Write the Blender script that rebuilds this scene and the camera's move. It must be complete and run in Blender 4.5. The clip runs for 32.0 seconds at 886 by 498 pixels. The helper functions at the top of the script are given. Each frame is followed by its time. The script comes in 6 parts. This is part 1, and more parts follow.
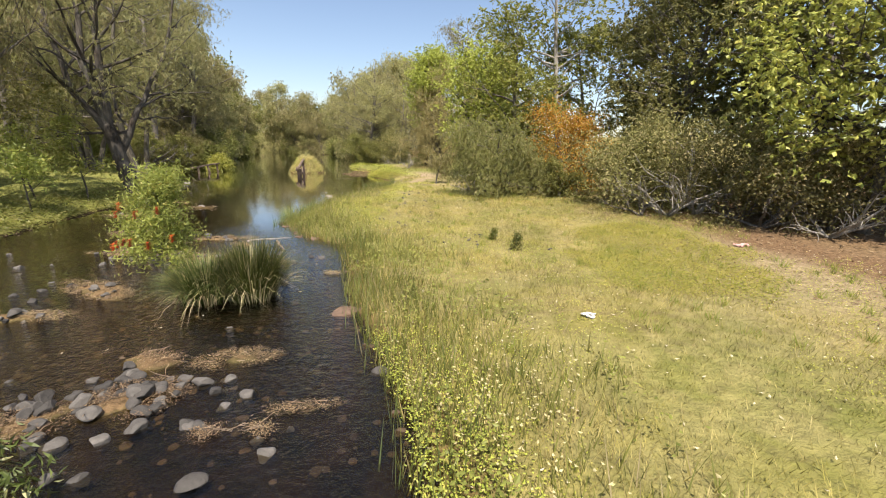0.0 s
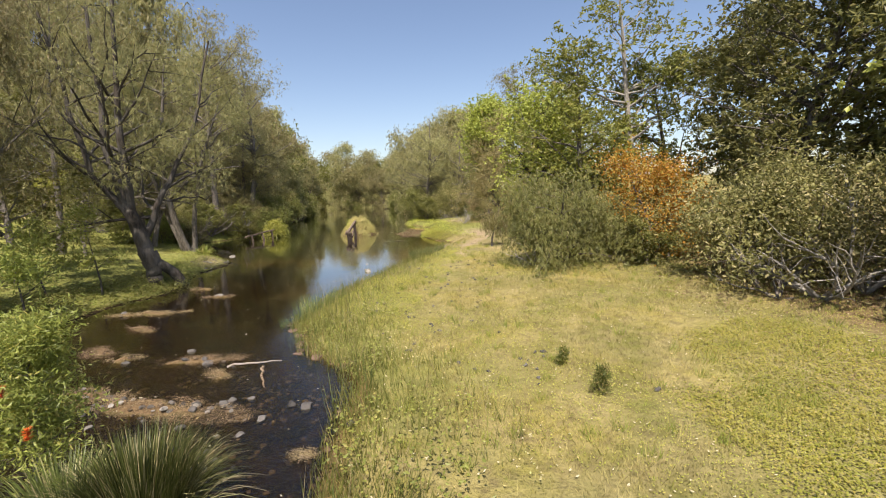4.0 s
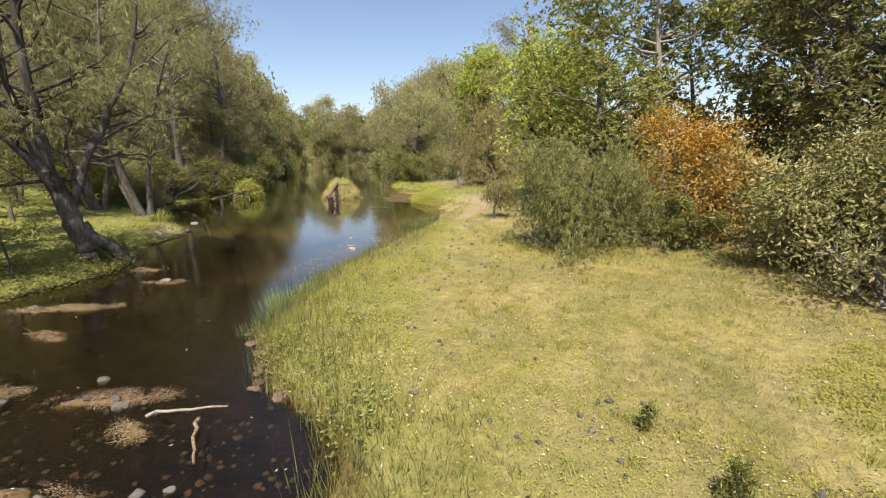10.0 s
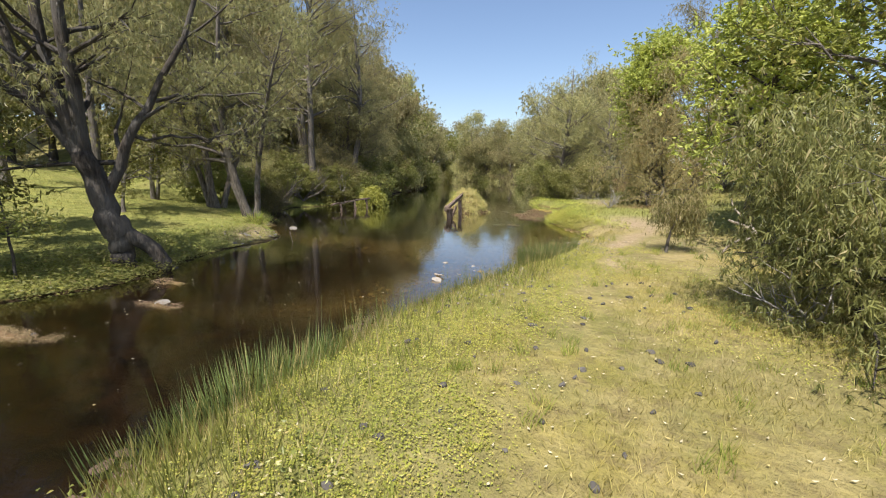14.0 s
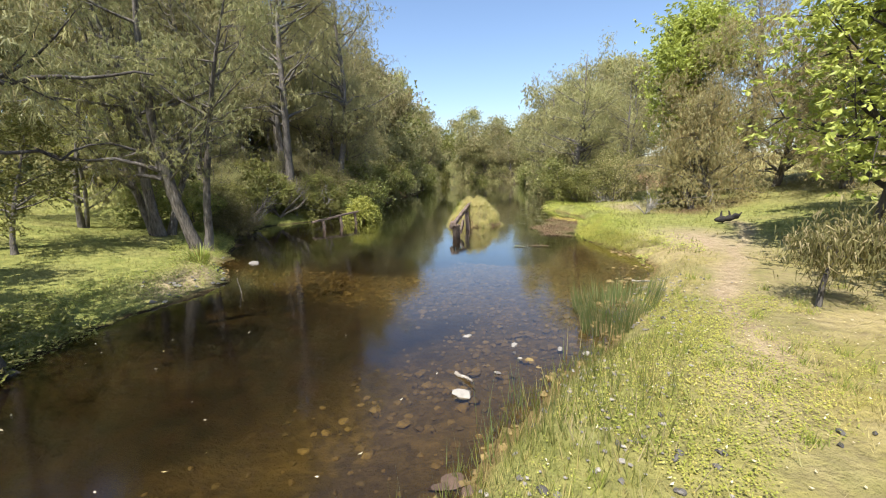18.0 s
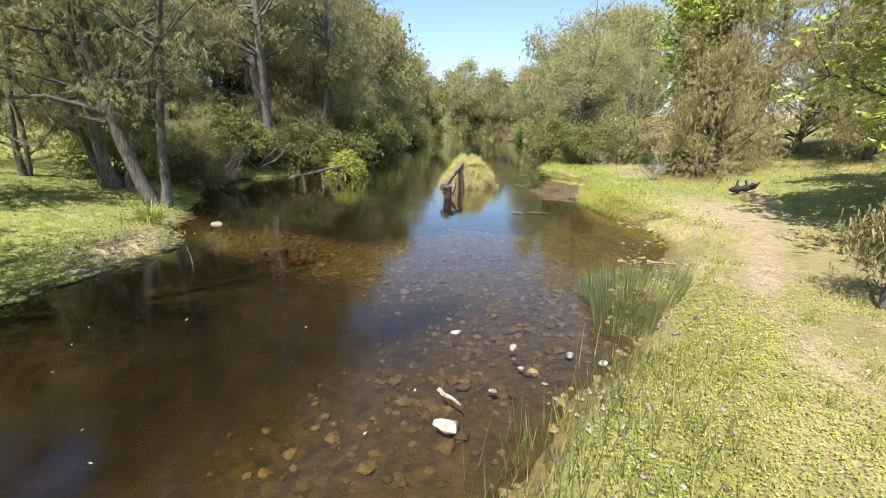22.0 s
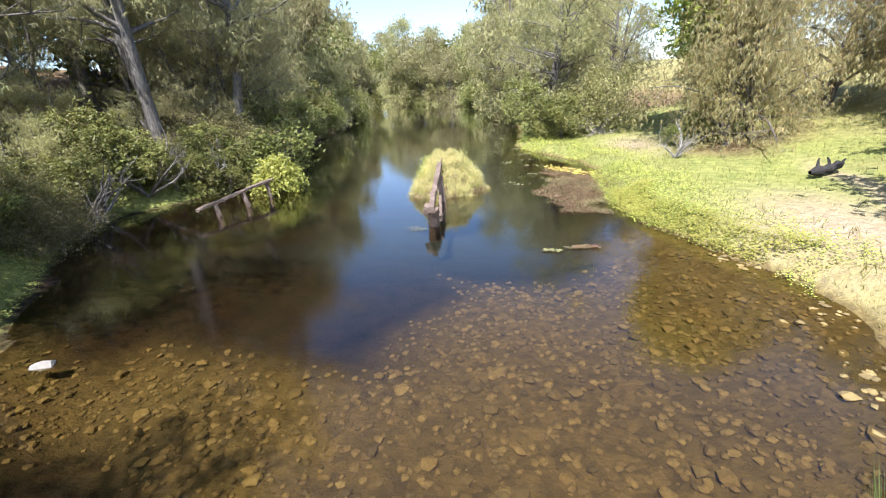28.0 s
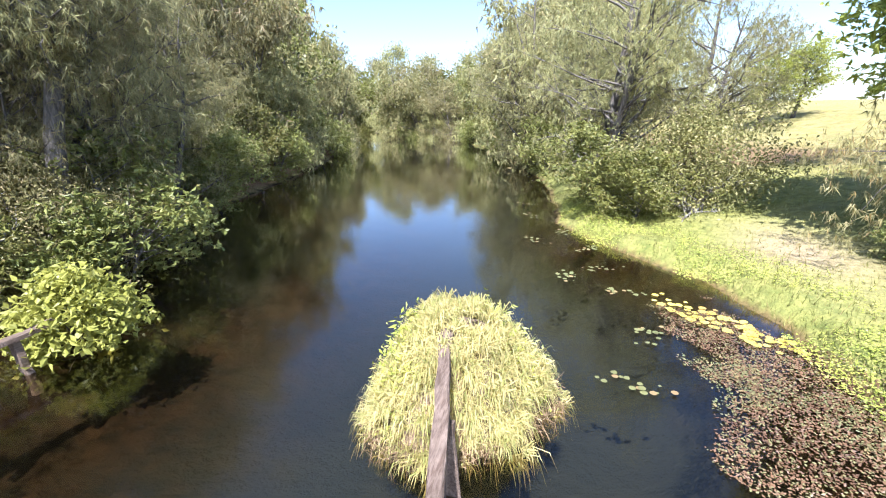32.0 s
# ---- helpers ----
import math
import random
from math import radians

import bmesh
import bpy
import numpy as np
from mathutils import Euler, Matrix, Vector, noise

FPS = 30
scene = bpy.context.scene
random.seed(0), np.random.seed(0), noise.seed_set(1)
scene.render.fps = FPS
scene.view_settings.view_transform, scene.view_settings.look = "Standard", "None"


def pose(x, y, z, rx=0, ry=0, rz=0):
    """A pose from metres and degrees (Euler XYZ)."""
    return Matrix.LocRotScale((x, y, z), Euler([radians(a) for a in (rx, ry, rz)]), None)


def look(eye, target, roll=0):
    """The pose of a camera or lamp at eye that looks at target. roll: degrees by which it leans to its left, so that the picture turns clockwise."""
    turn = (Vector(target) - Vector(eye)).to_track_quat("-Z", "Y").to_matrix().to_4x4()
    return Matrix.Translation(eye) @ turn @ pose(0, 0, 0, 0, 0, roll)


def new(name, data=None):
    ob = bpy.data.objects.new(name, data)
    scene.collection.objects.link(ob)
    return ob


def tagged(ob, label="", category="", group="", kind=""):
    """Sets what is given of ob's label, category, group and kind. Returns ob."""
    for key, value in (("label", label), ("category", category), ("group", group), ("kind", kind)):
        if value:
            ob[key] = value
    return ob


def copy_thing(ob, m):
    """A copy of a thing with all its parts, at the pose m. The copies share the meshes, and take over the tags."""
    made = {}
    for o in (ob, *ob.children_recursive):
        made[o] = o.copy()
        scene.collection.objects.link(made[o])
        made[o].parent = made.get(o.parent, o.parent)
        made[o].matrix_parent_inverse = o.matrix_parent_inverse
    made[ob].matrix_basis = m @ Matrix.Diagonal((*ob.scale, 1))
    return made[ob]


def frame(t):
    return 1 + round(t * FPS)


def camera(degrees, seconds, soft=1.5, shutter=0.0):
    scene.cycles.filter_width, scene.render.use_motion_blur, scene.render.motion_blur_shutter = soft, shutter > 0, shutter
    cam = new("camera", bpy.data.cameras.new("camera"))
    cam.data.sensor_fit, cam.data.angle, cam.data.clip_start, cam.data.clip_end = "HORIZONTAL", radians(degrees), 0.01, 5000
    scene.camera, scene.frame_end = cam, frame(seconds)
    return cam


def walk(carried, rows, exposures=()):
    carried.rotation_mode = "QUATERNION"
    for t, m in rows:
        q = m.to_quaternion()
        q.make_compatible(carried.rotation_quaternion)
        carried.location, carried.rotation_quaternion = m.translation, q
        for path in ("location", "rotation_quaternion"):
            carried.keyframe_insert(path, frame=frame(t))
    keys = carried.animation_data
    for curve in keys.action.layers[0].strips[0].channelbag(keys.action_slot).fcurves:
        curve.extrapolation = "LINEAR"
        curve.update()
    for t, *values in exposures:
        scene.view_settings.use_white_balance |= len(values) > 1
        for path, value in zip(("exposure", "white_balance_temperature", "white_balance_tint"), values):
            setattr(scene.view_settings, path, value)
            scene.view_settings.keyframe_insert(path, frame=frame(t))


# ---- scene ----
cam = camera(91.8, 32.0, soft=1.1)
PATH = [
    (0, (0.308, 0.086, 2.425), (0.266, 2.03, 1.959), 1.4),
    (0.5, (0.334, 0.549, 2.422), (0.263, 2.498, 1.977), -1.9),
    (1, (0.337, 0.994, 2.487), (0.289, 2.954, 2.091), 0.2),
    (1.5, (0.301, 1.48, 2.587), (0.247, 3.444, 2.213), -1.2),
    (2, (0.286, 1.946, 2.681), (0.217, 3.915, 2.336), -2.1),
    (2.5, (0.297, 2.386, 2.818), (0.218, 4.358, 2.496), -2.6),
    (3, (0.353, 2.782, 2.978), (0.263, 4.757, 2.672), -2.9),
    (3.5, (0.48, 3.148, 3.056), (0.348, 5.123, 2.773), -2.6),
    (4, (0.648, 3.475, 3.087), (0.297, 5.427, 2.825), -2.3),
    (4.5, (0.791, 3.688, 3.086), (0.318, 5.614, 2.829), -1.6),
    (6.5, (0.756, 4.336, 2.752), (0.339, 6.265, 2.429), 4.0),
    (7, (0.415, 4.373, 2.942), (0.082, 6.315, 2.598), -2.3),
    (7.5, (0.147, 4.466, 3.19), (-0.175, 6.406, 2.83), -4.8),
    (8, (-0.033, 4.599, 3.386), (-0.354, 6.539, 3.017), -5.8),
    (8.5, (-0.146, 4.809, 3.545), (-0.437, 6.746, 3.139), -3.3),
    (9, (-0.212, 5.105, 3.567), (-0.482, 7.04, 3.141), -2.7),
    (9.5, (-0.253, 5.506, 3.451), (-0.53, 7.432, 2.985), -2.2),
    (10, (-0.298, 6.009, 3.242), (-0.572, 7.94, 2.796), -0.9),
    (10.5, (-0.378, 6.556, 2.964), (-0.649, 8.492, 2.544), -1.7),
    (11, (-0.461, 7.143, 2.675), (-0.718, 9.08, 2.252), -1.4),
    (11.5, (-0.494, 7.736, 2.564), (-0.769, 9.658, 2.083), -1.8),
    (12, (-0.475, 8.396, 2.565), (-0.789, 10.318, 2.113), -1.5),
    (12.5, (-0.355, 9.349, 2.546), (-1.164, 11.126, 2.11), -0.9),
    (13, (-0.435, 10.032, 2.573), (-1.312, 11.778, 2.146), 0.8),
    (13.5, (-0.596, 10.667, 2.582), (-1.492, 12.422, 2.236), 1.9),
    (15.5, (-1.888, 12.659, 2.22), (-2.811, 14.382, 1.798), -6.1),
    (16, (-2.237, 13.228, 2.28), (-3.166, 14.958, 1.897), -4.2),
    (16.5, (-2.503, 13.795, 2.456), (-3.409, 15.544, 2.107), 0.3),
    (17, (-2.786, 14.301, 2.642), (-3.693, 16.049, 2.297), -1.7),
    (17.5, (-3.038, 14.751, 2.757), (-3.941, 16.501, 2.405), -2.4),
    (18, (-3.273, 15.172, 2.871), (-4.163, 16.926, 2.509), -1.4),
    (18.5, (-3.518, 15.544, 2.94), (-4.4, 17.308, 2.607), -0.9),
    (19, (-3.737, 15.827, 2.974), (-4.622, 17.594, 2.666), -3.0),
    (19.5, (-3.896, 16.042, 3.026), (-4.793, 17.804, 2.724), -3.7),
    (20, (-3.959, 16.177, 3.077), (-4.857, 17.941, 2.791), -4.4),
    (20.5, (-3.942, 16.266, 3.061), (-4.831, 18.031, 2.754), -3.6),
    (21, (-3.874, 16.377, 2.952), (-4.781, 18.121, 2.585), -2.2),
    (21.5, (-3.866, 16.459, 2.865), (-4.726, 18.216, 2.448), -0.2),
    (22, (-3.913, 16.605, 2.854), (-4.745, 18.335, 2.295), 0.6),
    (22.5, (-4.09, 16.866, 2.848), (-4.911, 18.568, 2.194), 2.1),
    (23, (-4.439, 17.248, 2.822), (-5.275, 18.967, 2.236), -0.5),
    (23.5, (-4.938, 17.676, 2.814), (-5.655, 19.473, 2.306), -3.6),
    (24, (-5.373, 18.12, 2.866), (-6.039, 19.947, 2.4), -4.7),
    (24.5, (-5.663, 18.592, 3.023), (-6.32, 20.424, 2.566), -6.6),
    (26.5, (-6.584, 19.852, 3.637), (-7.192, 21.669, 3.062), -2.7),
    (27, (-6.878, 20.254, 3.609), (-7.504, 22.049, 2.986), -8.2),
    (27.5, (-7.11, 20.727, 3.588), (-7.743, 22.512, 2.947), -10.3),
    (28, (-7.262, 21.335, 3.62), (-7.869, 23.101, 2.905), -4.3),
    (28.5, (-7.468, 22.023, 3.639), (-8.055, 23.787, 2.903), -1.1),
    (29, (-7.777, 22.82, 3.628), (-8.369, 24.562, 2.845), -4.3),
    (29.5, (-8.118, 23.828, 3.449), (-8.691, 25.579, 2.671), -3.2),
    (30, (-8.473, 25.1, 3.358), (-9.047, 26.846, 2.57), -2.9),
    (30.5, (-8.911, 26.518, 3.492), (-9.478, 28.246, 2.66), -2.9),
    (31, (-9.42, 28.041, 3.688), (-9.984, 29.799, 2.918), -1.8),
    (31.5, (-9.97, 29.73, 3.869), (-10.54, 31.477, 3.079), -2.1),
    (32, (-10.618, 31.020, 3.792), (-11.182, 32.846, 3.202), -1.3),
]
# the clip's camera opens up as it turns over the darker pool
STOPS = [(0, 0.88, 6850, 14), (4, 0.76, 6800, 16), (9, 0.78, 6750, 15), (13, 0.76, 6500, 14), (16, 0.90, 6250, 12), (19, 1.08, 6150, 12), (24, 1.28, 5950, 12), (28, 1.60, 5650, 15), (31, 1.95, 5550, 17), (32, 1.78, 5500, 17)]
walk(cam, [(t, look(eye, target, roll)) for t, eye, target, roll in PATH], STOPS)

# ---- world, sun, exposure ----
SUN_AZ, SUN_EL = 174.0, 60.0        # degrees clockwise from +y, and above the horizon
world = bpy.data.worlds.new("sky")
scene.world = world
world.use_nodes = True
wn = world.node_tree
wn.nodes.clear()
sky = wn.nodes.new("ShaderNodeTexSky")
sky.sky_type = "NISHITA"
sky.sun_disc = False
sky.sun_elevation = radians(SUN_EL)
sky.sun_rotation = radians(SUN_AZ)
sky.air_density, sky.dust_density, sky.ozone_density = 1.0, 0.9, 1.4
bg = wn.nodes.new("ShaderNodeBackground")
bg.inputs["Strength"].default_value = 0.10
wout = wn.nodes.new("ShaderNodeOutputWorld")
wn.links.new(sky.outputs[0], bg.inputs[0])
wn.links.new(bg.outputs[0], wout.inputs[0])
sun = new("sun", bpy.data.lights.new("sun", "SUN"))
sun.data.energy, sun.data.angle, sun.data.color = 5.0, radians(0.53), (1.0, 0.935, 0.835)
sun.matrix_world = look((math.sin(radians(SUN_AZ)) * math.cos(radians(SUN_EL)) * 60, math.cos(radians(SUN_AZ)) * math.cos(radians(SUN_EL)) * 60,
                         math.sin(radians(SUN_EL)) * 60), (0, 0, 0))


# ---- materials ----
def mat(name):
    m = bpy.data.materials.new(name)
    m.use_nodes = True
    t = m.node_tree
    t.nodes.clear()
    return m, t


def nd(t, kind, **sets):
    n = t.nodes.new(kind)
    for k, v in sets.items():
        n.inputs[k.replace("_", " ")].default_value = v
    return n


def noise_fac(t, scale, detail=4.0, rough=0.55, lo=0.35, hi=0.65, vec=None):
    """A noise in world metres, stretched to 0..1 between lo and hi."""
    if vec is None:
        vec = t.nodes.new("ShaderNodeNewGeometry").outputs["Position"]
    n = nd(t, "ShaderNodeTexNoise", Scale=scale, Detail=detail, Roughness=rough)
    t.links.new(vec, n.inputs["Vector"])
    r = nd(t, "ShaderNodeMapRange", From_Min=lo, From_Max=hi)
    t.links.new(n.outputs["Fac"], r.inputs["Value"])
    return r.outputs["Result"]


def mix_col(t, fac, a, b, blend="MIX"):
    n = t.nodes.new("ShaderNodeMix")
    n.data_type, n.blend_type = "RGBA", blend
    for sock, v in ((n.inputs["Factor"], fac), (n.inputs[6], a), (n.inputs[7], b)):
        if isinstance(v, (int, float)):
            sock.default_value = v
        elif isinstance(v, tuple):
            sock.default_value = (*v, 1.0)
        else:
            t.links.new(v, sock)
    return n.outputs[2]


def math_n(t, op, a, b=0.0):
    n = t.nodes.new("ShaderNodeMath")
    n.operation = op
    for i, v in enumerate((a, b)):
        if isinstance(v, (int, float)):
            n.inputs[i].default_value = v
        else:
            t.links.new(v, n.inputs[i])
    return n.outputs[0]


def finish(t, colour, rough=0.8, bump=None, bump_d=0.02, bump_s=0.6, spec=0.3):
    p = nd(t, "ShaderNodeBsdfPrincipled", Roughness=rough)
    p.inputs["Specular IOR Level"].default_value = spec
    t.links.new(colour, p.inputs["Base Color"])
    if bump is not None:
        b = nd(t, "ShaderNodeBump", Strength=bump_s, Distance=bump_d)
        t.links.new(bump, b.inputs["Height"])
        t.links.new(b.outputs[0], p.inputs["Normal"])
    o = t.nodes.new("ShaderNodeOutputMaterial")
    t.links.new(p.outputs[0], o.inputs[0])
    return p


def leaf_mat(name, dark, light, old, old_share=0.12, thru=0.35, gloss=0.45):
    """Leaves, lit through; each leaf its own shade, each clump a drift of its own."""
    m, t = mat(name)
    isl = t.nodes.new("ShaderNodeNewGeometry").outputs["Random Per Island"]
    obj = t.nodes.new("ShaderNodeObjectInfo").outputs["Random"]
    clump = noise_fac(t, 1.2, 3.0, 0.6, 0.36, 0.64)
    f = math_n(t, "MULTIPLY_ADD", isl, 0.42)
    f.node.inputs[2].default_value = 0.0
    f2 = math_n(t, "ADD", f, math_n(t, "MULTIPLY", clump, 0.58))
    c = mix_col(t, f2, dark, light)
    c = mix_col(t, math_n(t, "MULTIPLY", math_n(t, "GREATER_THAN", isl, 1.0 - old_share), 0.8), c, old)
    hs = t.nodes.new("ShaderNodeHueSaturation")
    t.links.new(c, hs.inputs["Color"])
    t.links.new(math_n(t, "ADD", math_n(t, "MULTIPLY", obj, 0.5), 0.75), hs.inputs["Value"])
    t.links.new(math_n(t, "ADD", math_n(t, "MULTIPLY", obj, 0.03), 0.485), hs.inputs["Hue"])
    p = nd(t, "ShaderNodeBsdfPrincipled", Roughness=gloss)
    p.inputs["Specular IOR Level"].default_value = 0.35
    t.links.new(hs.outputs[0], p.inputs["Base Color"])
    tr = t.nodes.new("ShaderNodeBsdfTranslucent")
    t.links.new(mix_col(t, 0.3, hs.outputs[0], light), tr.inputs["Color"])
    mx = t.nodes.new("ShaderNodeMixShader")
    mx.inputs[0].default_value = thru
    t.links.new(p.outputs[0], mx.inputs[1])
    t.links.new(tr.outputs[0], mx.inputs[2])
    o = t.nodes.new("ShaderNodeOutputMaterial")
    t.links.new(mx.outputs[0], o.inputs[0])
    return m


def bark_mat(name, dark, light):
    m, t = mat(name)
    tc = t.nodes.new("ShaderNodeTexCoord").outputs["Object"]
    mp = t.nodes.new("ShaderNodeMapping")
    mp.inputs["Scale"].default_value = (9, 9, 1.6)
    t.links.new(tc, mp.inputs[0])
    a = noise_fac(t, 2.2, 6, 0.65, vec=mp.outputs[0])
    b = noise_fac(t, 1.3, 3)
    c = mix_col(t, a, dark, light)
    c = mix_col(t, math_n(t, "MULTIPLY", b, 0.45), c, (0.20, 0.19, 0.17))
    finish(t, c, 0.9, a, 0.03, 0.8, 0.2)
    return m


GRASS_GREEN, GRASS_YELLOW, GRASS_STRAW = (0.205, 0.215, 0.040), (0.42, 0.360, 0.090), (0.58, 0.475, 0.225)


def grass_colour(t):
    """The drifts of green, yellow and straw over the meadow, in world metres."""
    g1 = noise_fac(t, 0.33, 5, 0.65, 0.41, 0.59)
    g2 = noise_fac(t, 1.6, 5, 0.65, 0.40, 0.66)
    c = mix_col(t, g1, GRASS_GREEN, GRASS_YELLOW)
    c = mix_col(t, math_n(t, "MULTIPLY", g2, 0.75), c, GRASS_STRAW)
    g3 = noise_fac(t, 4.5, 5, 0.7, 0.48, 0.66)
    c = mix_col(t, math_n(t, "MULTIPLY", g3, 0.72), c, (0.17, 0.125, 0.065))
    g4 = noise_fac(t, 0.8, 4, 0.6, 0.56, 0.70)
    return mix_col(t, math_n(t, "MULTIPLY", g4, 0.75), c, (0.17, 0.20, 0.038))


def attr(t, name):
    a = t.nodes.new("ShaderNodeAttribute")
    a.attribute_name = name
    return a.outputs["Fac"]


def ground_mat():
    m, t = mat("meadow_and_bed")
    c = mix_col(t, 0.35, grass_colour(t), (0.10, 0.085, 0.04))
    fine = noise_fac(t, 22, 6, 0.7, 0.3, 0.7)
    c = mix_col(t, math_n(t, "MULTIPLY", fine, 0.45), c, (0.20, 0.17, 0.075))
    c = mix_col(t, math_n(t, "MULTIPLY", attr(t, "lush"), 0.88), c, mix_col(t, noise_fac(t, 3.2, 5, 0.7), (0.125, 0.155, 0.037), (0.28, 0.285, 0.074)))
    # bare earth and leaf litter
    earth = mix_col(t, noise_fac(t, 5, 6, 0.7), (0.27, 0.20, 0.125), (0.45, 0.35, 0.235))
    earth = mix_col(t, math_n(t, "MULTIPLY", noise_fac(t, 34, 3, 0.6, 0.5, 0.62), 0.6), earth, (0.15, 0.11, 0.06))
    c = mix_col(t, attr(t, "earth"), c, earth)
    litter = mix_col(t, noise_fac(t, 14, 6, 0.75), (0.085, 0.052, 0.028), (0.26, 0.165, 0.09))
    c = mix_col(t, attr(t, "litter"), c, litter)
    # stream bed: gravel, algae, dark silt where it lies deep, painted shade towards the far bank
    vo = nd(t, "ShaderNodeTexVoronoi", Scale=7.5)
    t.links.new(t.nodes.new("ShaderNodeNewGeometry").outputs["Position"], vo.inputs["Vector"])
    gravel = mix_col(t, vo.outputs["Color"], (0.095, 0.070, 0.028), (0.27, 0.195, 0.074))
    gravel = mix_col(t, math_n(t, "MULTIPLY", noise_fac(t, 1.1, 5, 0.6), 0.7), gravel, (0.155, 0.115, 0.038))
    gravel = mix_col(t, math_n(t, "MULTIPLY", noise_fac(t, 6, 5, 0.6), 0.4), gravel, (0.05, 0.036, 0.018))
    gravel = mix_col(t, attr(t, "silt_and_shade"), gravel, mix_col(t, noise_fac(t, 2.5, 4), (0.010, 0.0075, 0.0045), (0.034, 0.019, 0.009)))
    # light scattered by suspended silt in the pool, painted pale on its floor
    sep = t.nodes.new("ShaderNodeSeparateXYZ")
    t.links.new(t.nodes.new("ShaderNodeNewGeometry").outputs["Position"], sep.inputs[0])
    deep = nd(t, "ShaderNodeMapRange", From_Min=-0.45, From_Max=-1.3)
    t.links.new(sep.outputs["Z"], deep.inputs["Value"])
    mid = nd(t, "ShaderNodeMapRange", From_Min=-18.5, From_Max=-14.0)
    t.links.new(sep.outputs["X"], mid.inputs["Value"])
    gravel = mix_col(t, math_n(t, "MULTIPLY", math_n(t, "MULTIPLY", deep.outputs[0], mid.outputs[0]), 0.95), gravel, mix_col(t, noise_fac(t, 0.7, 4), (0.033, 0.044, 0.046), (0.045, 0.055, 0.052)))
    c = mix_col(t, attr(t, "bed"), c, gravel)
    h = math_n(t, "ADD", fine, math_n(t, "MULTIPLY", noise_fac(t, 5, 4), 2.0))
    finish(t, c, 0.92, h, 0.03, 0.7, 0.15)
    return m


def blade_mat(name, tint=None, share=0.0, thru=0.3):
    m, t = mat(name)
    c = grass_colour(t)
    isl = t.nodes.new("ShaderNodeNewGeometry").outputs["Random Per Island"]
    if tint:
        c = mix_col(t, share, c, tint)
    c = mix_col(t, math_n(t, "MULTIPLY", isl, 0.5), c, mix_col(t, 0.6, c, (0.52, 0.45, 0.20)))
    k = math_n(t, "FRACT", math_n(t, "MULTIPLY", isl, 7.3))
    c = mix_col(t, math_n(t, "MULTIPLY", math_n(t, "GREATER_THAN", k, 0.6), 0.45), c, (0.15, 0.14, 0.045))
    p = nd(t, "ShaderNodeBsdfPrincipled", Roughness=0.55)
    p.inputs["Specular IOR Level"].default_value = 0.3
    t.links.new(c, p.inputs["Base Color"])
    tr = t.nodes.new("ShaderNodeBsdfTranslucent")
    t.links.new(c, tr.inputs["Color"])
    mx = t.nodes.new("ShaderNodeMixShader")
    mx.inputs[0].default_value = thru
    t.links.new(p.outputs[0], mx.inputs[1])
    t.links.new(tr.outputs[0], mx.inputs[2])
    o = t.nodes.new("ShaderNodeOutputMaterial")
    t.links.new(mx.outputs[0], o.inputs[0])
    return m


def water_mat():
    m, t = mat("creek_water")
    pos = t.nodes.new("ShaderNodeNewGeometry").outputs["Position"]
    sep = t.nodes.new("ShaderNodeSeparateXYZ")
    t.links.new(pos, sep.inputs[0])
    riffle = nd(t, "ShaderNodeMapRange", From_Min=13.0, From_Max=5.0)
    t.links.new(sep.outputs["Y"], riffle.inputs["Value"])
    n1 = nd(t, "ShaderNodeTexNoise", Scale=1.4, Detail=2.0)
    n2 = nd(t, "ShaderNodeTexNoise", Scale=11.0, Detail=5.0, Roughness=0.65)
    for n in (n1, n2):
        t.links.new(pos, n.inputs["Vector"])
    calm = nd(t, "ShaderNodeBump", Strength=0.16, Distance=0.02)
    t.links.new(n1.outputs["Fac"], calm.inputs["Height"])
    rough = nd(t, "ShaderNodeBump", Distance=0.03)
    t.links.new(math_n(t, "ADD", math_n(t, "MULTIPLY", riffle.outputs[0], 0.9), 0.035), rough.inputs["Strength"])
    t.links.new(n2.outputs["Fac"], rough.inputs["Height"])
    t.links.new(calm.outputs[0], rough.inputs["Normal"])
    fr = nd(t, "ShaderNodeFresnel", IOR=1.33)
    t.links.new(rough.outputs[0], fr.inputs["Normal"])
    gl = nd(t, "ShaderNodeBsdfGlossy", Roughness=0.025)
    gl.inputs["Color"].default_value = (0.95, 0.95, 0.95, 1)
    t.links.new(rough.outputs[0], gl.inputs["Normal"])
    tr = t.nodes.new("ShaderNodeBsdfTransparent")
    tr.inputs["Color"].default_value = (0.61, 0.56, 0.44, 1)
    mx = t.nodes.new("ShaderNodeMixShader")
    t.links.new(math_n(t, "MULTIPLY", fr.outputs[0], 1.55), mx.inputs[0])
    t.links.new(tr.outputs[0], mx.inputs[1])
    t.links.new(gl.outputs[0], mx.inputs[2])
    o = t.nodes.new("ShaderNodeOutputMaterial")
    t.links.new(mx.outputs[0], o.inputs[0])
    return m


def stone_mat(name, a, b, moss=0.0):
    m, t = mat(name)
    r = t.nodes.new("ShaderNodeObjectInfo").outputs["Random"]
    isl = t.nodes.new("ShaderNodeNewGeometry").outputs["Random Per Island"]
    f = math_n(t, "FRACT", math_n(t, "ADD", r, isl))
    c = mix_col(t, f, a, b)
    n = noise_fac(t, 16, 6, 0.7)
    c = mix_col(t, math_n(t, "MULTIPLY", n, 0.4), c, tuple(0.45 * v for v in a))
    if moss:
        c = mix_col(t, math_n(t, "MULTIPLY", noise_fac(t, 4, 4), moss), c, (0.16, 0.10, 0.03))
    finish(t, c, 0.75, n, 0.01, 0.6, 0.35)
    return m


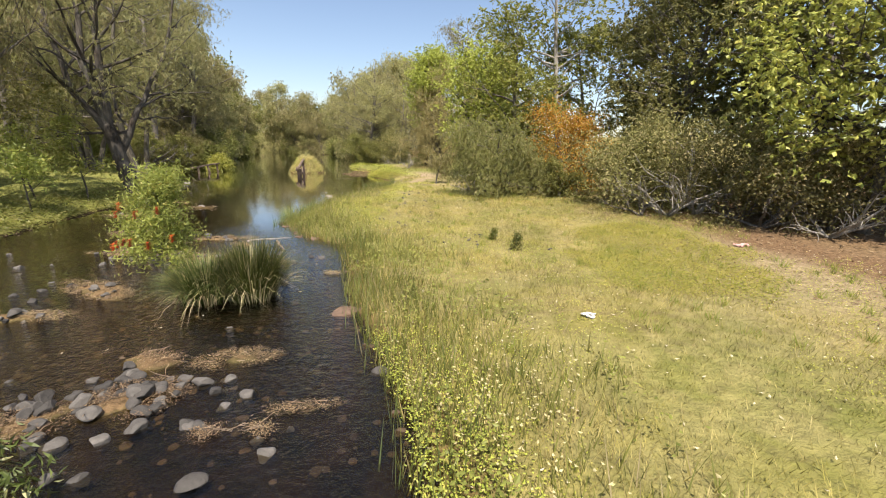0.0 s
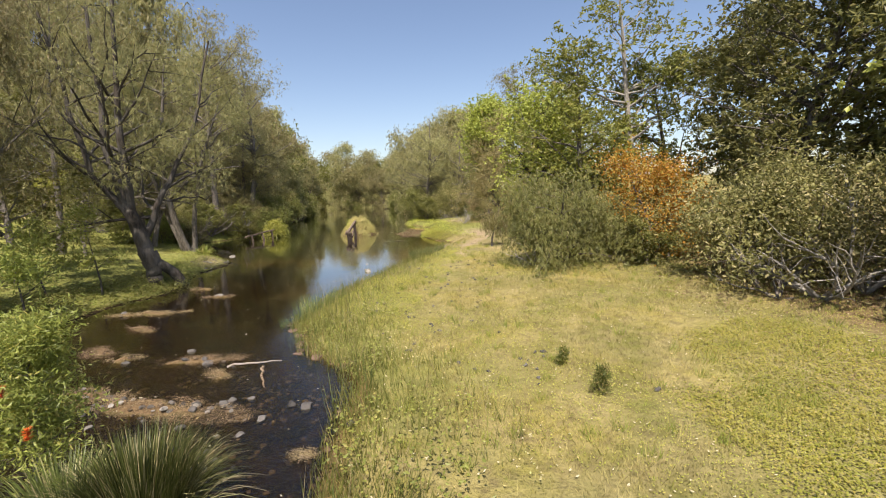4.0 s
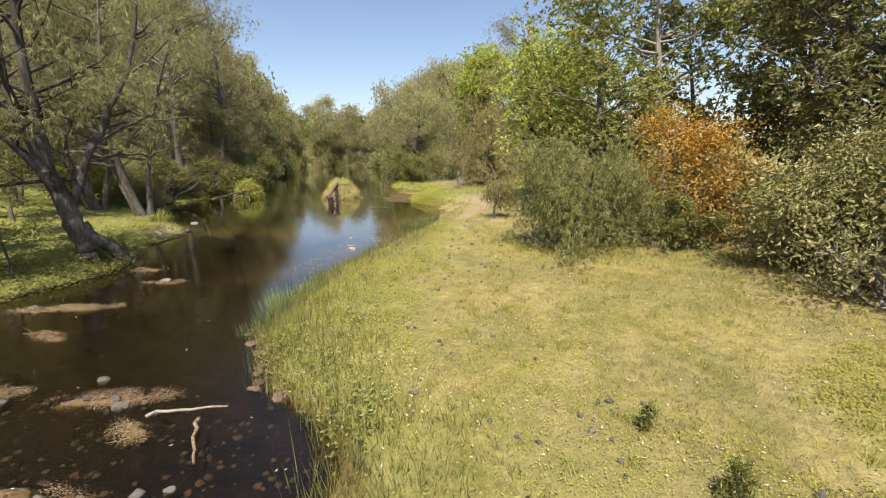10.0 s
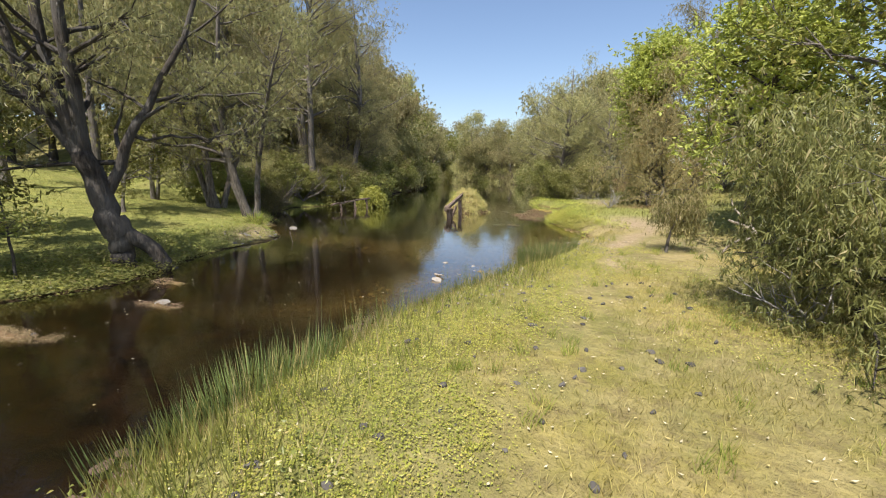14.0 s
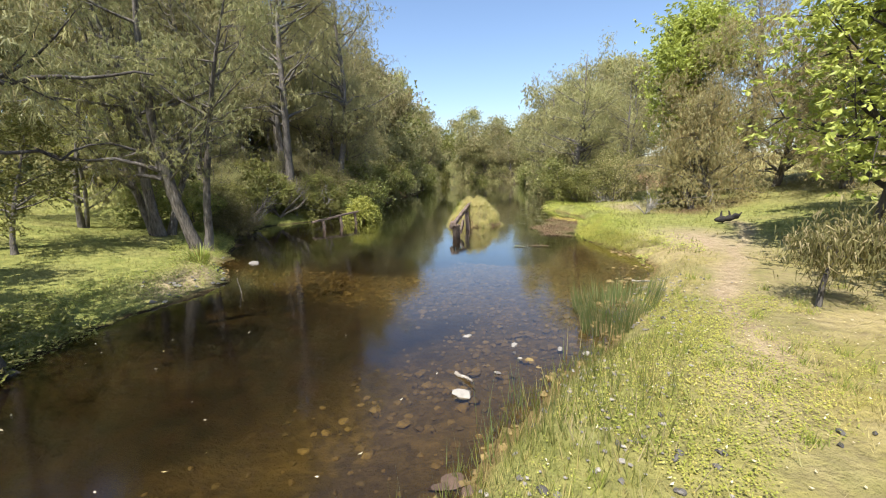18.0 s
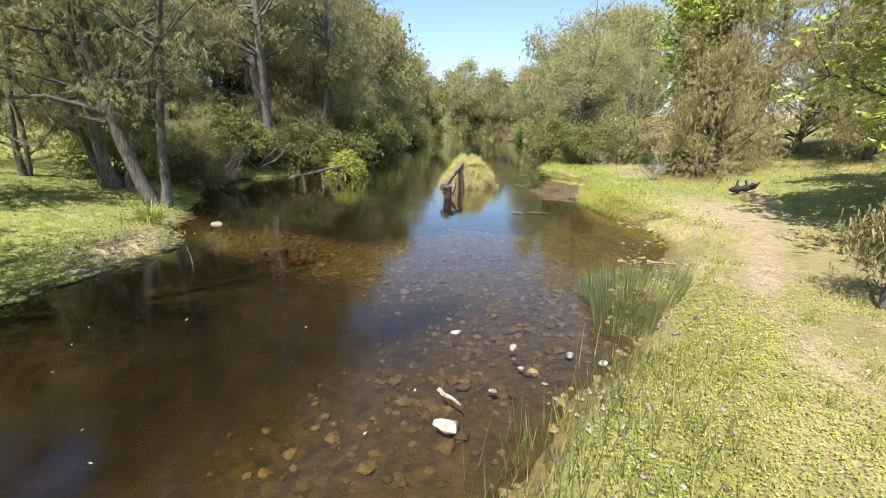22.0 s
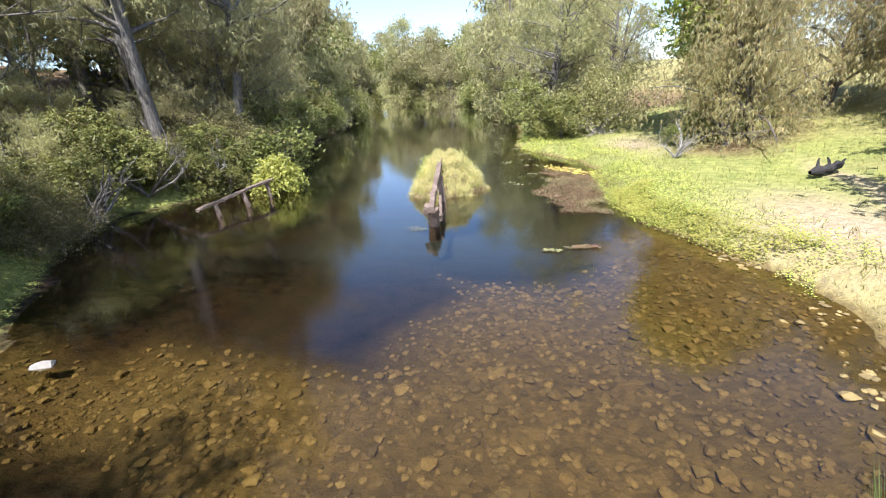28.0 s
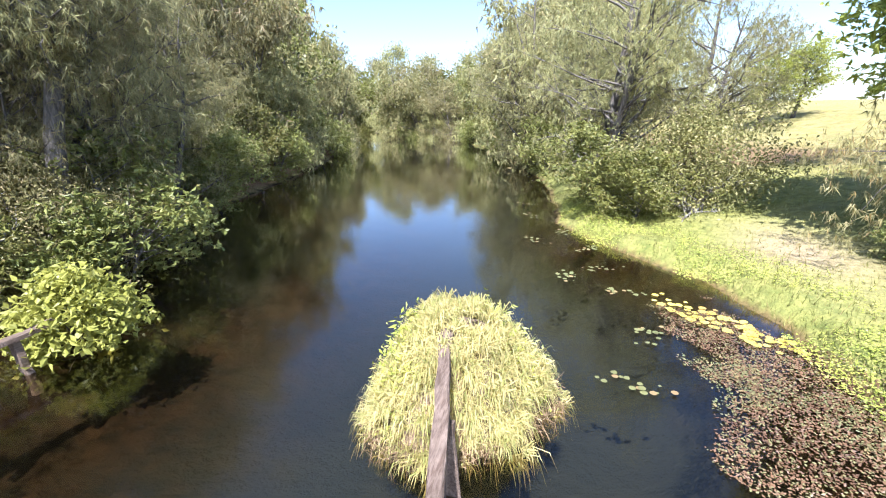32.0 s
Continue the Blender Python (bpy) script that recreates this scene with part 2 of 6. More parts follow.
def wood_mat(name, a, b):
    m, t = mat(name)
    mp = t.nodes.new("ShaderNodeMapping")
    mp.inputs["Scale"].default_value = (18, 1.4, 18)
    t.links.new(t.nodes.new("ShaderNodeTexCoord").outputs["Object"], mp.inputs[0])
    g = noise_fac(t, 2.0, 6, 0.7, vec=mp.outputs[0])
    c = mix_col(t, g, a, b)
    c = mix_col(t, math_n(t, "MULTIPLY", noise_fac(t, 3.5, 4), 0.5), c, tuple(0.5 * v for v in a))
    finish(t, c, 0.85, g, 0.015, 0.9, 0.2)
    return m


M_GROUND = ground_mat()
M_WATER = water_mat()
M_GRASS = blade_mat("meadow_grass")
M_LAWN = blade_mat("bank_lawn", (0.19, 0.212, 0.046), 0.65)
M_HERB = leaf_mat("creeping_herb", (0.22, 0.27, 0.040), (0.50, 0.49, 0.095), (0.54, 0.46, 0.12), 0.15, 0.35)
M_RUSH = leaf_mat("blue_rush", (0.085, 0.130, 0.040), (0.23, 0.28, 0.088), (0.48, 0.40, 0.18), 0.16, 0.3)
M_CLOD = stone_mat("red_mud", (0.075, 0.048, 0.032), (0.17, 0.112, 0.075))
M_REED = leaf_mat("reed", (0.17, 0.24, 0.040), (0.38, 0.41, 0.09), (0.58, 0.48, 0.18), 0.16, 0.35)
M_STRAW = leaf_mat("straw_grass", (0.36, 0.305, 0.105), (0.71, 0.61, 0.29), (0.26, 0.30, 0.08), 0.30, 0.4, 0.6)
M_LOMANDRA = leaf_mat("mat_rush", (0.032, 0.047, 0.011), (0.125, 0.150, 0.034), (0.36, 0.33, 0.15), 0.14, 0.18)
M_DRYRUSH = leaf_mat("dry_rush", (0.30, 0.25, 0.13), (0.52, 0.44, 0.25), (0.36, 0.36, 0.14), 0.2, 0.25, 0.6)
M_SHEOAK = leaf_mat("sheoak_needles", (0.110, 0.113, 0.047), (0.38, 0.36, 0.155), (0.30, 0.23, 0.11), 0.12, 0.35, 0.6)
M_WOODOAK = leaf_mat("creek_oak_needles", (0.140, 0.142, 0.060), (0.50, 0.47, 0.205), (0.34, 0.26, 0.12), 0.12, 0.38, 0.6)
M_WILLOW = leaf_mat("weeping_leaves", (0.11, 0.125, 0.040), (0.36, 0.37, 0.125), (0.38, 0.32, 0.15), 0.12, 0.38)
M_MARSH = leaf_mat("marsh_blades", (0.078, 0.098, 0.022), (0.245, 0.250, 0.062), (0.46, 0.36, 0.15), 0.16, 0.35)
M_RUST = leaf_mat("rusty_needles", (0.20, 0.19, 0.082), (0.54, 0.49, 0.22), (0.38, 0.26, 0.10), 0.25, 0.35, 0.6)
M_DARK = leaf_mat("dark_leaves", (0.085, 0.100, 0.034), (0.33, 0.33, 0.11), (0.24, 0.21, 0.07), 0.08, 0.35)
M_LIME = leaf_mat("lime_leaves", (0.19, 0.215, 0.040), (0.50, 0.50, 0.11), (0.46, 0.46, 0.13), 0.1, 0.42)
M_BIGLEAF = leaf_mat("large_leaves", (0.17, 0.195, 0.04), (0.47, 0.46, 0.12), (0.46, 0.40, 0.11), 0.14, 0.35, 0.35)
M_MID = leaf_mat("mid_leaves", (0.125, 0.150, 0.034), (0.37, 0.39, 0.090), (0.36, 0.31, 0.09), 0.1, 0.4)
M_SHRUB = leaf_mat("shrub_leaves", (0.090, 0.110, 0.028), (0.31, 0.315, 0.085), (0.30, 0.26, 0.09), 0.12, 0.35)
M_ORANGE = leaf_mat("autumn_leaves", (0.27, 0.115, 0.018), (0.52, 0.25, 0.045), (0.33, 0.29, 0.07), 0.30, 0.4)
M_GREY = leaf_mat("grey_leaves", (0.10, 0.10, 0.034), (0.29, 0.265, 0.095), (0.42, 0.35, 0.18), 0.18, 0.35, 0.6)
M_RED = leaf_mat("red_brush", (0.50, 0.06, 0.02), (0.70, 0.12, 0.04), (0.55, 0.20, 0.05), 0.1, 0.3)
M_LILY = leaf_mat("lily_pad", (0.10, 0.115, 0.042), (0.23, 0.235, 0.095), (0.30, 0.20, 0.09), 0.3, 0.15)
M_LILYGOLD = leaf_mat("gold_pad", (0.60, 0.50, 0.07), (0.78, 0.68, 0.14), (0.5, 0.35, 0.08), 0.1, 0.15)
M_LILYRUST = leaf_mat("rust_pad", (0.12, 0.068, 0.034), (0.27, 0.17, 0.085), (0.24, 0.25, 0.10), 0.25, 0.15)
M_BARK = bark_mat("grey_bark", (0.050, 0.042, 0.035), (0.24, 0.21, 0.178))
M_PALEBARK = bark_mat("pale_bark", (0.20, 0.18, 0.15), (0.46, 0.43, 0.38))
M_DARKBARK = bark_mat("dark_bark", (0.026, 0.021, 0.017), (0.085, 0.070, 0.055))
M_STONE = stone_mat("river_stone", (0.050, 0.046, 0.041), (0.155, 0.143, 0.127))
M_WETSTONE = stone_mat("bed_stone", (0.100, 0.076, 0.030), (0.33, 0.245, 0.090), 0.45)
M_RIFFLE = stone_mat("riffle_stone", (0.060, 0.042, 0.027), (0.16, 0.112, 0.072), 0.3)
M_PALESTONE = stone_mat("pale_stone", (0.17, 0.155, 0.13), (0.37, 0.34, 0.29))
M_TIMBER = wood_mat("weathered_timber", (0.11, 0.075, 0.055), (0.30, 0.23, 0.18))
M_DRIFT = wood_mat("driftwood", (0.30, 0.25, 0.19), (0.55, 0.49, 0.40))
M_CHAR = wood_mat("charred_wood", (0.018, 0.016, 0.015), (0.06, 0.055, 0.05))
M_LITTER = leaf_mat("leaf_litter", (0.10, 0.068, 0.036), (0.32, 0.225, 0.115), (0.42, 0.33, 0.18), 0.2, 0.1, 0.7)
M_PALELEAF = leaf_mat("pale_leaf", (0.46, 0.40, 0.24), (0.70, 0.64, 0.45), (0.58, 0.45, 0.14), 0.15, 0.15, 0.6)
M_PINK = wood_mat("faded_plastic", (0.60, 0.30, 0.28), (0.75, 0.50, 0.46))
M_PAPER = wood_mat("white_paper", (0.72, 0.71, 0.69), (0.85, 0.84, 0.82))
M_DEBRIS = bark_mat("flood_debris", (0.16, 0.10, 0.055), (0.42, 0.31, 0.19))


# ---- mesh tools ----
def arr_mesh(name, verts, faces, mats=(), smooth=False):
    """A mesh from numpy arrays; all faces have the same number of corners."""
    verts, faces = np.asarray(verts, np.float32), np.asarray(faces, np.int32)
    me = bpy.data.meshes.new(name)
    k = faces.shape[1]
    me.vertices.add(len(verts))
    me.vertices.foreach_set("co", verts.ravel())
    me.loops.add(faces.size)
    me.loops.foreach_set("vertex_index", faces.ravel())
    me.polygons.add(len(faces))
    me.polygons.foreach_set("loop_start", np.arange(0, faces.size, k, dtype=np.int32))
    me.polygons.foreach_set("use_smooth", np.full(len(faces), smooth, dtype=bool))
    for m in mats:
        me.materials.append(m)
    me.update(calc_edges=True)
    me.validate()
    return me


def thing(name, label, category, place=(0, 0, 0), group="", kind="", turn=0):
    ob = tagged(new(name), label, category, group, kind)
    ob.matrix_basis = pose(*place, 0, 0, turn)
    return ob


def under(name, me, parent, label=""):
    ob = new(name, me)
    ob.parent = parent
    return tagged(ob, label)


def tube(pts, radii, sides=6):
    """Verts and quads of a tapering limb along pts."""
    pts, radii = np.asarray(pts, float), np.asarray(radii, float)
    tang = np.gradient(pts, axis=0)
    tang /= np.linalg.norm(tang, axis=1, keepdims=True) + 1e-9
    ref = np.array([0.31, 0.95, 0.05]) if abs(tang[0, 2]) > 0.7 else np.array([0.0, 0.0, 1.0])
    u = np.cross(tang, ref)
    u /= np.linalg.norm(u, axis=1, keepdims=True) + 1e-9
    v = np.cross(tang, u)
    a = np.linspace(0, 2 * np.pi, sides, endpoint=False)
    ring = u[:, None, :] * np.cos(a)[None, :, None] + v[:, None, :] * np.sin(a)[None, :, None]
    vs = pts[:, None, :] + ring * radii[:, None, None]
    n = len(pts)
    i = np.arange(n - 1)[:, None] * sides
    j = np.arange(sides)[None, :]
    k = (j + 1) % sides
    q = np.stack([i + j, i + k, i + sides + k, i + sides + j], -1).reshape(-1, 4)
    cap0 = [[0, 1, 2, 3]] if sides == 4 else []
    return vs.reshape(-1, 3), np.concatenate([q, np.array(cap0, int).reshape(-1, 4)])


def join(pieces):
    vs, fs, o = [], [], 0
    for v, f in pieces:
        vs.append(v)
        fs.append(np.asarray(f) + o)
        o += len(v)
    return np.concatenate(vs), np.concatenate(fs)


def wander(rng, start, way, length, n, jitter, lift=0.0):
    """A crooked line from start along way."""
    p, d, out = np.array(start, float), np.array(way, float), []
    d /= np.linalg.norm(d)
    for _ in range(n + 1):
        out.append(p.copy())
        d = d + rng.normal(0, jitter, 3) + np.array([0, 0, lift])
        d /= np.linalg.norm(d)
        p = p + d * (length / n)
    return np.array(out)


def leaf_tris(rng, centres, per, spread, length, width, droop=0.0, flat=0.0, quads=True, tuft=1):
    """Leaves round each centre, in tufts that spring from one point. droop 1: they hang; flat 1: their faces look up."""
    c = np.repeat(np.asarray(centres, float), max(1, per // tuft), axis=0)
    c = c + rng.normal(0, 1, c.shape) * np.asarray(spread)
    p = np.repeat(c, tuft, axis=0)
    n = len(p)
    if tuft > 1:
        p = p + rng.normal(0, 0.12 * length, (n, 3))
    d = rng.normal(0, 1, (n, 3))
    d[:, 2] = d[:, 2] * (1 - flat) - droop * 3.0
    d /= np.linalg.norm(d, axis=1, keepdims=True)
    r = rng.normal(0, 1, (n, 3))
    if flat:
        r = r * (1 - flat) + np.array([0, 0, 1.0]) * flat * 2
    s = np.cross(d, r)
    s /= np.linalg.norm(s, axis=1, keepdims=True) + 1e-9
    ln = (length * rng.uniform(0.6, 1.35, n))[:, None]
    wd = (width * rng.uniform(0.7, 1.3, n))[:, None]
    if quads:
        mid = p + d * ln * 0.45
        bend = np.cross(d, s) * ln * 0.12
        v = np.stack([p, mid + s * wd * 0.5 + bend, p + d * ln, mid - s * wd * 0.5 + bend], 1).reshape(-1, 3)
        return v, np.arange(n * 4).reshape(-1, 4)
    v = np.stack([p - s * wd * 0.5, p + s * wd * 0.5, p + d * ln], 1).reshape(-1, 3)
    return v, np.arange(n * 3).reshape(-1, 3)


# ---- the plan: banks and heights ----
RIGHT_Y = [-40, -10, 0, 2.7, 3.5, 4.4, 5.5, 6.2, 7.7, 8.5, 9.7, 10.5, 11.1, 12.2, 12.8, 14.4, 16.7, 18.2, 19.8, 21.4, 22.3, 23.5, 25, 27.0, 28.6, 29.7, 31, 32.7, 34.3, 36.5, 39.3, 41.6, 44.2, 46.7, 50, 57, 69, 85, 103, 130]
RIGHT_X = [6, 2.2, 0.75, 0.14, 0.0, -0.35, -0.8, -1.15, -1.6, -1.8, -2.1, -2.6, -3.6, -4.3, -4.8, -4.9, -5.05, -4.75, -4.6, -4.2, -3.85, -3.7, -3.9, -3.45, -3.4, -3.7, -4.6, -5.8, -6.3, -6.5, -6.9, -7.7, -9.8, -11.1, -11.4, -12.4, -16.1, -22, -31, -52]
LEFT_Y = [-40, -10, 0, 4, 8, 11.7, 14.0, 15.7, 16.9, 17.8, 18.5, 20.7, 22.6, 24, 26.6, 28.8, 32, 33.7, 36.7, 40, 45, 51.5, 57, 65.4, 74, 83, 95, 110, 130]
LEFT_X = [-8, -7.5, -7.2, -8.5, -10.2, -11.0, -11.7, -11.2, -11.4, -12.0, -12.4, -13.1, -13.6, -15.9, -18.4, -21.2, -22.8, -22.0, -21.4, -23.2, -25.9, -27.6, -29.3, -32.2, -36, -41, -47, -56, -75]
sstep = lambda v: np.clip(v, 0, 1) ** 2 * (3 - 2 * np.clip(v, 0, 1))


def wav(x, y, s, k):
    """A smooth, repeatable unevenness, about -1 to 1."""
    return (np.sin(x * s + 1.7 * k + 1.3 * np.sin(y * s * 0.71 + k)) + np.sin(y * s * 1.13 - 0.9 * k + 1.1 * np.sin(x * s * 0.63 + 2 * k)) +
            np.sin((x + y) * s * 0.57 + 2.3 * k)) / 3


# low gravel bars that break the water in the riffle: x, y, half-length, half-width, turn
BARS = [(-5.5, 6.6, 0.85, 0.30, -25), (-2.75, 3.6, 0.55, 0.34, 35), (-2.1, 4.5, 0.45, 0.22, 20), (-3.2, 4.4, 0.5, 0.2, -5), (-3.3, 3.3, 0.55, 0.3, 40), (-5.6, 5.4, 0.9, 0.2, 10), (-4.7, 8.75, 1.5, 0.34, -4), (-6.6, 8.95, 0.9, 0.3, 10),
        (-5.5, 10.6, 0.85, 0.22, 12), (-4.7, 10.0, 0.35, 0.16, -30), (-8.1, 10.8, 0.5, 0.3, -20), (-7.2, 10.5, 0.35, 0.14, 20), (-9.6, 13.65, 1.25, 0.2, 14), (-9.0, 15.6, 0.55, 0.13, 10), (-8.6, 12.3, 0.45, 0.16, -15), (-10.4, 16.7, 0.45, 0.16, 30)]


def ground_z(x, y):
    x, y = np.asarray(x, float), np.asarray(y, float)
    xr = np.interp(y, RIGHT_Y, RIGHT_X) + 0.16 * wav(x, y, 2.6, 1.0)
    xl = np.interp(y, LEFT_Y, LEFT_X) + 0.25 * wav(x, y, 1.9, 2.0)
    dr, dl = x - xr, xl - x
    flat = np.interp(y, [0, 10, 16, 25, 40], [0.10, 0.13, 0.27, 0.34, 0.34])
    hill = sstep((y - 24) / 12)
    zr = flat * sstep(dr / 0.9) + 0.012 * dr + hill * np.minimum(0.165 * np.maximum(0, dr - 5.5), 3.0) + 0.05 * np.maximum(0, dr - 16) * (1 - hill)
    zr = np.minimum(zr, 4.2) + 0.03 * wav(x, y, 1.4, 3.0) * sstep(dr / 2)
    steep = sstep((y - 25) / 8)
    zl = 0.22 * sstep(dl / 1.3) + (0.085 + 0.02 * np.minimum(dl, 20) / 20) * dl * (1 - steep) + steep * np.minimum(0.34 * dl, 5.5 + 0.05 * dl)
    zl = np.minimum(zl, 9) + 0.04 * wav(x, y, 1.1, 4.0) * sstep(dl / 2)
    inside = np.minimum(-dr, -dl)
    deep = np.interp(y, [-10, 3, 9, 12, 20, 26, 29, 31, 34, 60], [0.10, 0.10, 0.14, 0.34, 0.38, 0.36, 0.48, 0.85, 1.6, 2.2])
    deep = deep * (1 + 0.8 * sstep((y - 10) / 4) * sstep((27 - y) / 5) * sstep((-dr - 6.0) / 4))
    zw = -deep * sstep(inside / np.interp(y, [10, 30, 40], [0.8, 4.0, 3.0])) - 0.02 + 0.035 * wav(x, y, 3.1, 5.0)
    for bx, by, a, b, turn in BARS:
        c, s = math.cos(radians(turn)), math.sin(radians(turn))
        u, v = ((x - bx) * c + (y - by) * s) / a, (-(x - bx) * s + (y - by) * c) / b
        r = np.sqrt(u * u + v * v) + 0.45 * wav(x, y, 4.3, 6.0 + bx) + 0.25 * wav(x, y, 9.7, by)
        zw = np.maximum(zw, np.where(r < 1.7, 0.055 - 0.12 * np.maximum(r, 0) ** 1.5 + 0.022 * wav(x, y, 17.0, 3.0), -9))
    end = sstep((y - 104) / 3)
    z = np.where(dr > 0, zr, np.where(dl > 0, zl, zw))
    far = sstep((np.hypot(x, y - 40) - 140) / 200)
    return z * (1 - end) + end * np.maximum(z, 0.4 + 0.05 * (y - 104)) * (1 - far) + end * far * 6.0


def silt_and_shade_at(x, y, z):
    """Where the gravel goes dark: mud in the deep pool; in the slack water under the far bank, painted shade and tree
    reflections too.
    """
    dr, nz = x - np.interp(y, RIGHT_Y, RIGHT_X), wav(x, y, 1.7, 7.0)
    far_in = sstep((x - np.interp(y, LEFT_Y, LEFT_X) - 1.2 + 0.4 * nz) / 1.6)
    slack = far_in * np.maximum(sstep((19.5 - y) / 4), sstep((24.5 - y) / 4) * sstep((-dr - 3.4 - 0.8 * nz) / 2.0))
    # shade and dark tree reflections painted into the bed towards the far bank
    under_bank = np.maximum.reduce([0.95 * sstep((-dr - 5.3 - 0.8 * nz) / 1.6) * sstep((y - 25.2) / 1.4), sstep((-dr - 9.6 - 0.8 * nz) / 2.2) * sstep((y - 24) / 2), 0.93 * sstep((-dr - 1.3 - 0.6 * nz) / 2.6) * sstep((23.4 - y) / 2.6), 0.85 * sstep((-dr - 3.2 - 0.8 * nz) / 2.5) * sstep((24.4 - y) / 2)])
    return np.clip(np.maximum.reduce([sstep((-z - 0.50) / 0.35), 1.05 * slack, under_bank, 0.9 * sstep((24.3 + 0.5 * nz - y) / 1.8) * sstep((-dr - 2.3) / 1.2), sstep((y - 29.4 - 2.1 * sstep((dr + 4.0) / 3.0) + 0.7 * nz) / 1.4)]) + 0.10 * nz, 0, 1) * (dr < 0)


def gz(x, y):
    return float(ground_z(x, y))


PATH_LINE = [(-1.5, 12), (-1.9, 17), (-2.05, 21.7), (-2.0, 23), (-1.86, 25.4), (-1.5, 28.2), (-1.05, 30.6), (-0.6, 33), (-0.5, 36)]


def build_ground():
    def axis(lo, hi, step, a, b):
        out = [lo - g for g in (1500, 700, 350, 180, 100, 60, 38, 24, 14, 8, 4, 1.6)] if a else []
        out += list(np.arange(lo, hi, step))
        return np.array(out + [hi + g for g in (0, 2, 5, 10, 18, 30, 50, 90, 170, 340, 700, 1500)])
    xs = axis(-46, 16, 0.24, 1, 1)
    xs = np.concatenate([xs[xs < -11.6], np.arange(-11.6, 0.6, 0.1), xs[xs > 0.6]])
    ys = axis(-8, 60, 0.24, 1, 1)[:-12]
    ys = np.concatenate([ys[ys < 1.4], np.arange(1.4, 16.6, 0.1), ys[ys > 16.6], np.arange(60, 112, 0.8), [115, 120, 128, 140, 160, 200, 280, 450, 800, 1600]])
    gx, gy = np.meshgrid(xs, ys)
    z = ground_z(gx, gy)
    vs = np.stack([gx, gy, z], -1).reshape(-1, 3)
    nx, ny = len(xs), len(ys)
    i = (np.arange(ny - 1)[:, None] * nx + np.arange(nx - 1)[None, :]).ravel()
    me = arr_mesh("ground", vs, np.stack([i, i + 1, i + nx + 1, i + nx], -1), [M_GROUND], True)
    x, y, z = vs[:, 0], vs[:, 1], vs[:, 2]
    dr = x - np.interp(y, RIGHT_Y, RIGHT_X)
    dl = np.interp(y, LEFT_Y, LEFT_X) - x
    px = np.interp(y, [p[1] for p in PATH_LINE], [p[0] for p in PATH_LINE])
    nz = wav(x, y, 1.7, 7.0)
    track = np.exp(-((x - px + 0.30 * nz) / 0.36) ** 2) * sstep((y - 18) / 5) * sstep((40 - y) / 5) * 0.8
    bare = np.exp(-(((x - 8.2) / 3.2) ** 2 + ((y - 8.5) / 4.0) ** 2)) * 0.9
    bare2 = np.exp(-(((x + 2.2) / 2.0) ** 2 + ((y - 31.5) / 2.6) ** 2)) * 0.95
    bare3 = np.exp(-(((x + 5.0) / 1.4) ** 2 + ((y - 43.5) / 2.5) ** 2)) * 0.8
    sandy = np.exp(-(((x + 0.6) / 1.6) ** 2 + ((y - 25.5) / 3.5) ** 2)) * 0.3
    shore = np.exp(-((dl - 0.7 + 0.3 * nz) / 0.8) ** 2) * sstep((y - 20) / 1.5) * sstep((25.5 - y) / 1.5) * 0.8
    earth = np.clip(np.maximum.reduce([track, bare, bare2, bare3, sandy, shore]) + 0.12 * nz, 0, 1) * (z > 0.02)
    woods_r = sstep((x - 5.0 - 0.22 * np.abs(y - 17)) / 1.6) * sstep((30 - y) / 4) * sstep((y + 6) / 6)
    woods_l = sstep((dl + 0.2) / 0.9) * sstep((y - 33) / 5)
    woods_f = sstep((dr - 0.5) / 1.5) * sstep((y - 53) / 4) * sstep((15 - dr) / 3)
    # brown litter under the slope tree, its shade painted into the same patch
    shade = np.exp(-(((x + 1.4) / 2.2) ** 2 + ((y - 41.6) / 1.5) ** 2)) * 1.1
    litter = np.clip(np.maximum.reduce([woods_r, woods_l, woods_f, shade]) + 0.2 * nz - 0.05, 0, 1) * (z > 0.02)
    inside = np.minimum(-dr, -dl)
    bars = sstep((inside - 0.3) / 0.3) * sstep((z + 0.005) / 0.02) * (y < 18)
    litter = np.maximum(litter, 0.9 * bars)
    bed = np.minimum(sstep((0.075 - z) / 0.05) * (inside > -0.6), 1 - bars)
    silt_and_shade = silt_and_shade_at(x, y, z)
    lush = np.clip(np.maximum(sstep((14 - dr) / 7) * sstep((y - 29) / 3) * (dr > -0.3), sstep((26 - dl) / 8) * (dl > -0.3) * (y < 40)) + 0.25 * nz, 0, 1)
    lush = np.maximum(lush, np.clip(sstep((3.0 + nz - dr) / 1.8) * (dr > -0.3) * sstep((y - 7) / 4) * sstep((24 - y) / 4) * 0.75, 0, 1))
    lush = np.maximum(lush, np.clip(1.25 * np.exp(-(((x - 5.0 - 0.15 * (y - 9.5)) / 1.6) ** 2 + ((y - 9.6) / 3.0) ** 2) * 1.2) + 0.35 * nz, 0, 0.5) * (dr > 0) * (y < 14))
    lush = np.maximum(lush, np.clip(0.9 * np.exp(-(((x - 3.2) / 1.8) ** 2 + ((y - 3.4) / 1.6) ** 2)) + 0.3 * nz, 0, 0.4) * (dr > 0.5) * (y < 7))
    for nm, val in (("lush", lush), ("earth", earth), ("litter", litter), ("bed", bed), ("silt_and_shade", silt_and_shade)):
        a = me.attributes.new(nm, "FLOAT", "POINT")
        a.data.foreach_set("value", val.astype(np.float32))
    tagged(new("ground", me), "yellow-green meadow, bare earth and brown gravel creek bed", "ground", kind="structure")
    wx, wy = np.meshgrid([-95, -60, -30, -10, 3], [-40, -10, 20, 50, 80, 112])
